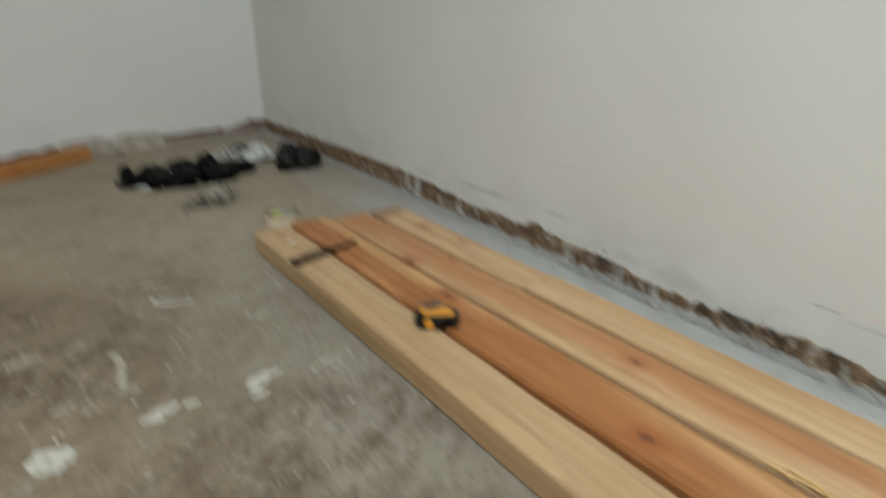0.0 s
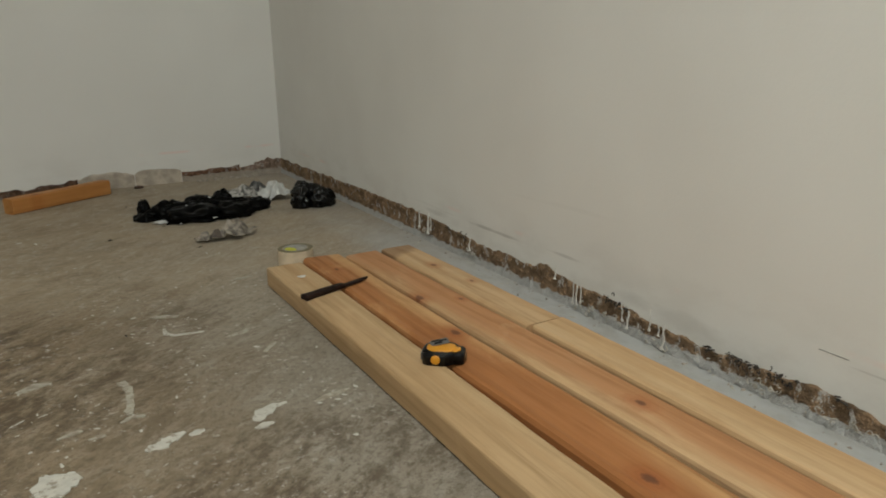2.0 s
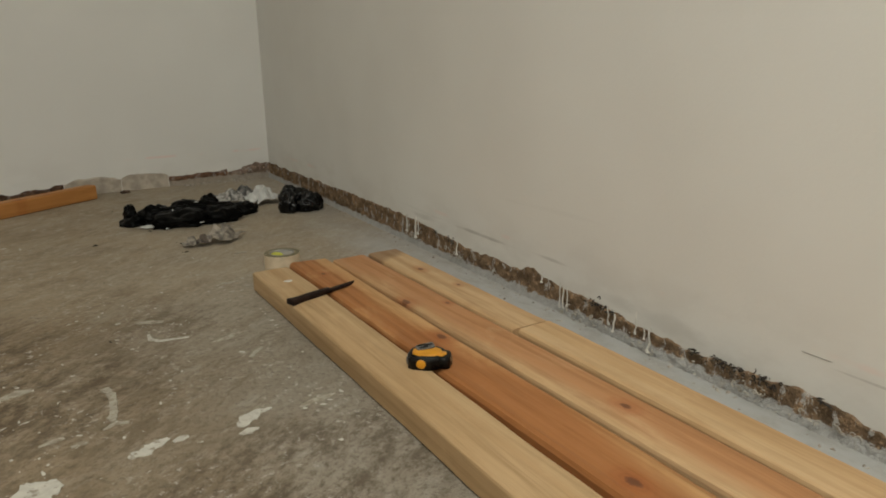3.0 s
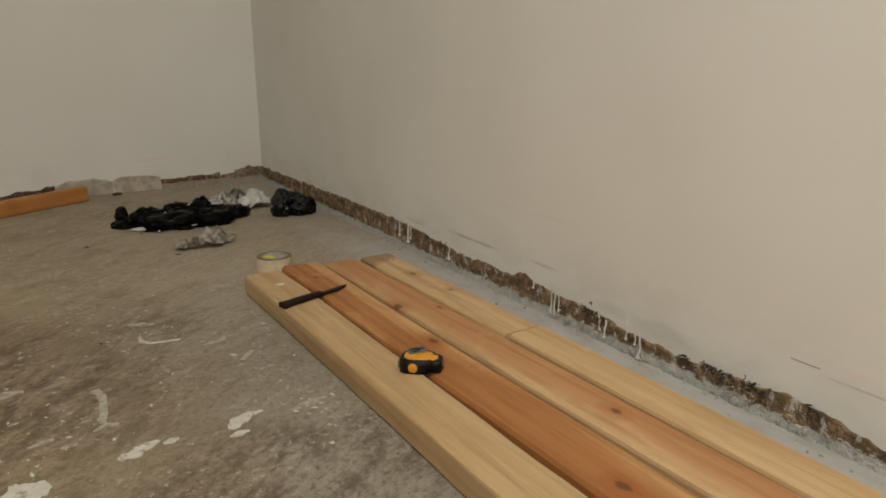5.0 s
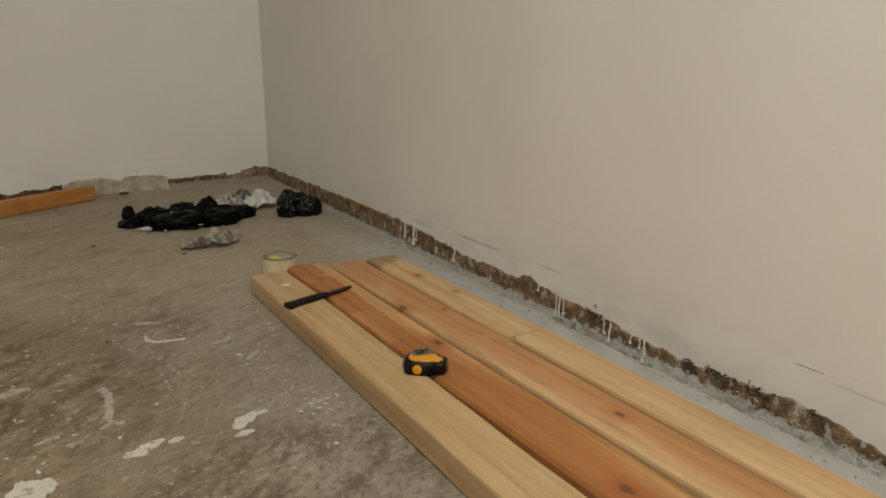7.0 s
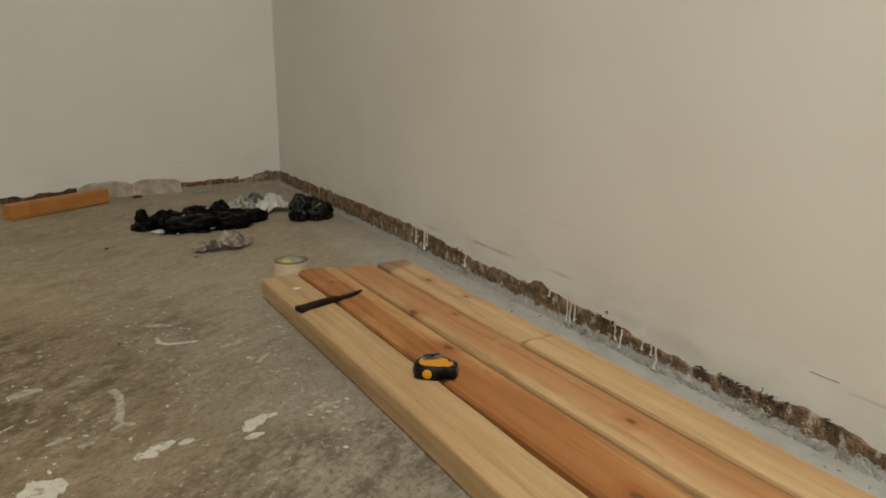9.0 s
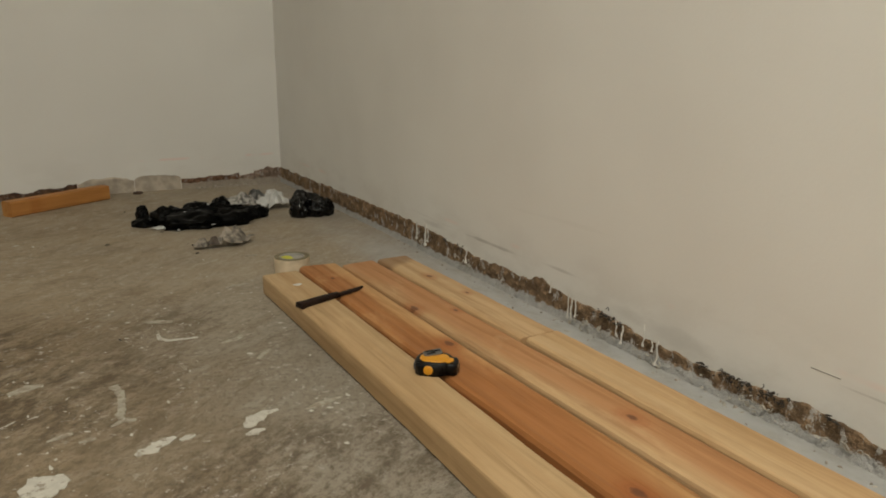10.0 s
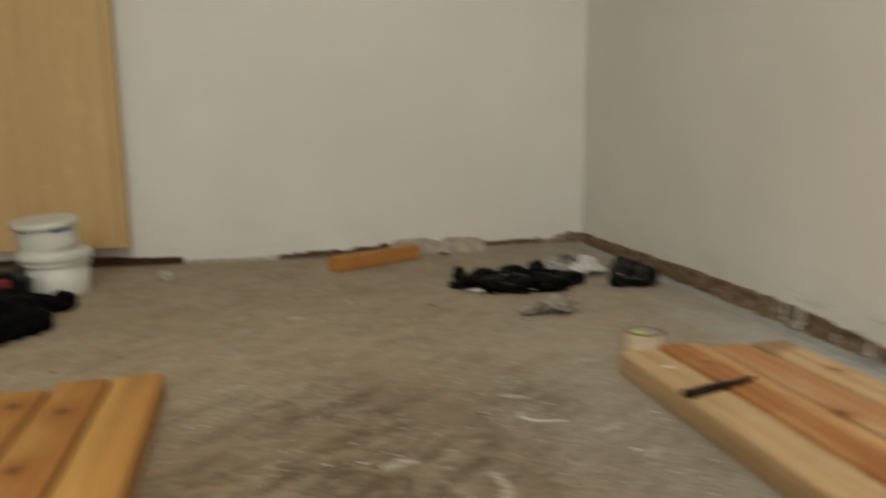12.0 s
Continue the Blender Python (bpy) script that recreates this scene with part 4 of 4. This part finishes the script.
part("raised_fold", crumpled_sheet(-0.222, -0.452, 30, 0.060, 0.056, 0.066, 5, 5, 10), INK_PAPER, news, "dark printed fold standing up")
part("printed_corner", crumpled_sheet(-0.318, -0.478, -20, 0.050, 0.045, 0.034, 5, 4, 18), INK_PAPER, news, "dark printed corner")
wrap = tagged(link("paper_wrapper", crumpled_sheet(-0.412, -0.945, 40, 0.098, 0.064, 0.048, 6, 5, 12, 0.45), WRAP_PAPER), "crumpled greyish paper wrapper on the floor", "paper")
part("dark_end", crumpled_sheet(-0.468, -0.962, 10, 0.036, 0.040, 0.032, 4, 3, 14), DARK_PAPER, wrap, "dark fold at the left of the wrapper")
part("torn_end", crumpled_sheet(-0.500, -0.955, 30, 0.038, 0.040, 0.026, 4, 3, 15), WRAP_PAPER, wrap)
for i, (x, y, z, w) in enumerate(((-0.425, -0.752, 0.012, 0.012), (-0.520, -0.745, 0.004, 0.010), (-0.492, -0.700, 0.046, 0.009), (-0.418, -0.662, 0.054, 0.010))):
    bit = crumpled_sheet(0, 0, 40 * i, w, w * 0.6, 0.004, 3, 2, 60 + i)
    bit.transform(Matrix.Translation((x, y, z)))
    tagged(link("paper_bit", bit, WHITE_PAPER), "small white bit of paper on the black bag", "paper", "paper bits on the bag")

chip = tagged(link("bark_chip", crumple(((-0.545, -0.052, 0.004, 0.016, 0.008, 0.007),), 41.0, 0.5, 1.2, 3)[0], DARK_STRIP), "dark chip of bark near the end wall", "chip")

# ---------------------------------------------------------------- the open side of the room
WD = wood("veneer", (0.60, 0.420, 0.205), (0.57, 0.390, 0.185), (0.54, 0.355, 0.160), -2.0, (), seed=12, up=True, rings=160.0, flame=0.06, figure=0.25)
part("torn_skirting", rough_band(-3.0, -1.452, ((-3.0, 0.036), (-1.75, 0.036), (-1.60, 0.027), (-1.52, 0.024), (-1.452, 0.024)), "x", 0.004, 0.010, 27.0), TIMBER_STUMP, wall_far, "dark brown remains of the torn-off skirting", True)
tagged(link("packing_block", box(-1.86, -1.76, -0.060, -0.026, 0.0, 0.0715, 0.002), DARK_STRIP), "dark packing block under the door leaf", "block")
leaf = empty("door_leaf", pose(-1.613, -0.022, 0.072), "pale wooden door leaf standing against the end wall", "door")
part("panel", box(-0.76, -0.030, -0.036, 0.0, 0.0, 1.98, 0.0015), WD, leaf, "pale veneered panel")
part("edge_strip", box(-0.0275, 0.0, -0.040, 0.0, 0.0, 1.98, 0.002), WD, leaf, "pale timber edge strip")
part("bead", box(-0.0300, -0.0275, -0.034, 0.0, 0.0, 1.98), DARK_STRIP, leaf, "dark joint line")


def bucket():
    b = empty("bucket", pose(-1.722, -0.420, 0), "white plastic bucket standing by the door leaf", "bucket")
    part("body", lathe(((0.080, 0.0), (0.082, 0.004), (0.086, 0.090), (0.084, 0.090), (0.078, 0.006), (0.002, 0.006))), BUCKET_WHITE, b, "", True)
    part("skirt", lathe(((0.086, 0.084), (0.090, 0.085), (0.091, 0.090), (0.090, 0.100), (0.085, 0.100), (0.085, 0.084), (0.086, 0.084))), BUCKET_WHITE, b, "lower step of the rim", True)
    part("rim", lathe(((0.089, 0.099), (0.095, 0.100), (0.0965, 0.105), (0.096, 0.119), (0.093, 0.125), (0.087, 0.126), (0.085, 0.124), (0.085, 0.099), (0.089, 0.099))), BUCKET_WHITE, b, "thick rolled rim", True)
    part("lid", lathe(((0.0885, 0.1255), (0.087, 0.1290), (0.079, 0.1300), (0.002, 0.1300))), BUCKET_WHITE, b, "flat white lid", True)


def tub():
    b = empty("tub", pose(-1.734, -0.420, 0.1345, 5.0, -3.0, 0), "small white tub with a lid standing on the bucket", "tub")
    part("body", lathe(((0.074, 0.0), (0.076, 0.003), (0.076, 0.030), (0.074, 0.050), (0.073, 0.064), (0.002, 0.064))), BUCKET_WHITE, b, "", True)
    mark_bm = bmesh.new()
    arc = [radians(a) for a in range(-62, -14, 6)]
    low = [mark_bm.verts.new((0.0765 * math.cos(a), 0.0765 * math.sin(a), 0.050)) for a in arc]
    high = [mark_bm.verts.new((0.0755 * math.cos(a), 0.0755 * math.sin(a), 0.0585)) for a in arc]
    for k in range(len(arc) - 1):
        mark_bm.faces.new((low[k], low[k + 1], high[k + 1], high[k]))
    part("blue_mark", mark_bm, BLUE_MARK, b, "dark blue mark under the lid", True)
    part("lid", lathe(((0.073, 0.0595), (0.0830, 0.060), (0.0850, 0.065), (0.0845, 0.076), (0.081, 0.079), (0.077, 0.0785), (0.002, 0.0800))), BUCKET_WHITE, b, "thick white round lid", True)


bucket()
tub()
coat = crumple(((-1.800, -0.800, 0.020, 0.200, 0.170, 0.062), (-1.662, -0.850, 0.018, 0.070, 0.090, 0.042), (-1.740, -0.930, 0.010, 0.130, 0.070, 0.032), (-1.730, -0.668, 0.020, 0.140, 0.034, 0.034), (-1.636, -0.646, 0.022, 0.036, 0.034, 0.034)), 17.0, 0.25)
bundle("jacket", coat, BLACK_CLOTH, "black jacket thrown in a heap on the floor", "jacket")
case = empty("tool_case", pose(-1.818, -0.562, 0, 0, 0, 3), "dark tool case with a red band beside the bucket", "tool case")
part("body", box(-0.16, 0.055, -0.05, 0.05, 0.0, 0.098, 0.006), TAPE_BLACK, case)
part("band", box(-0.16, 0.045, -0.053, 0.03, 0.058, 0.080, 0.002), RED_PAINT, case, "dull red band")
part("latch", box(0.0545, 0.085, -0.045, -0.005, 0.030, 0.076, 0.004), TAPE_BLACK, case, "dark grey latch")
bit = crumple(((-1.458, -0.282, 0.010, 0.022, 0.016, 0.016),), 23.0, 0.5, 1.2, 3)[0]
tagged(link("plaster_lump", bit, SPLASH_DIM), "pale lump of broken plaster on the floor", "plaster lump")
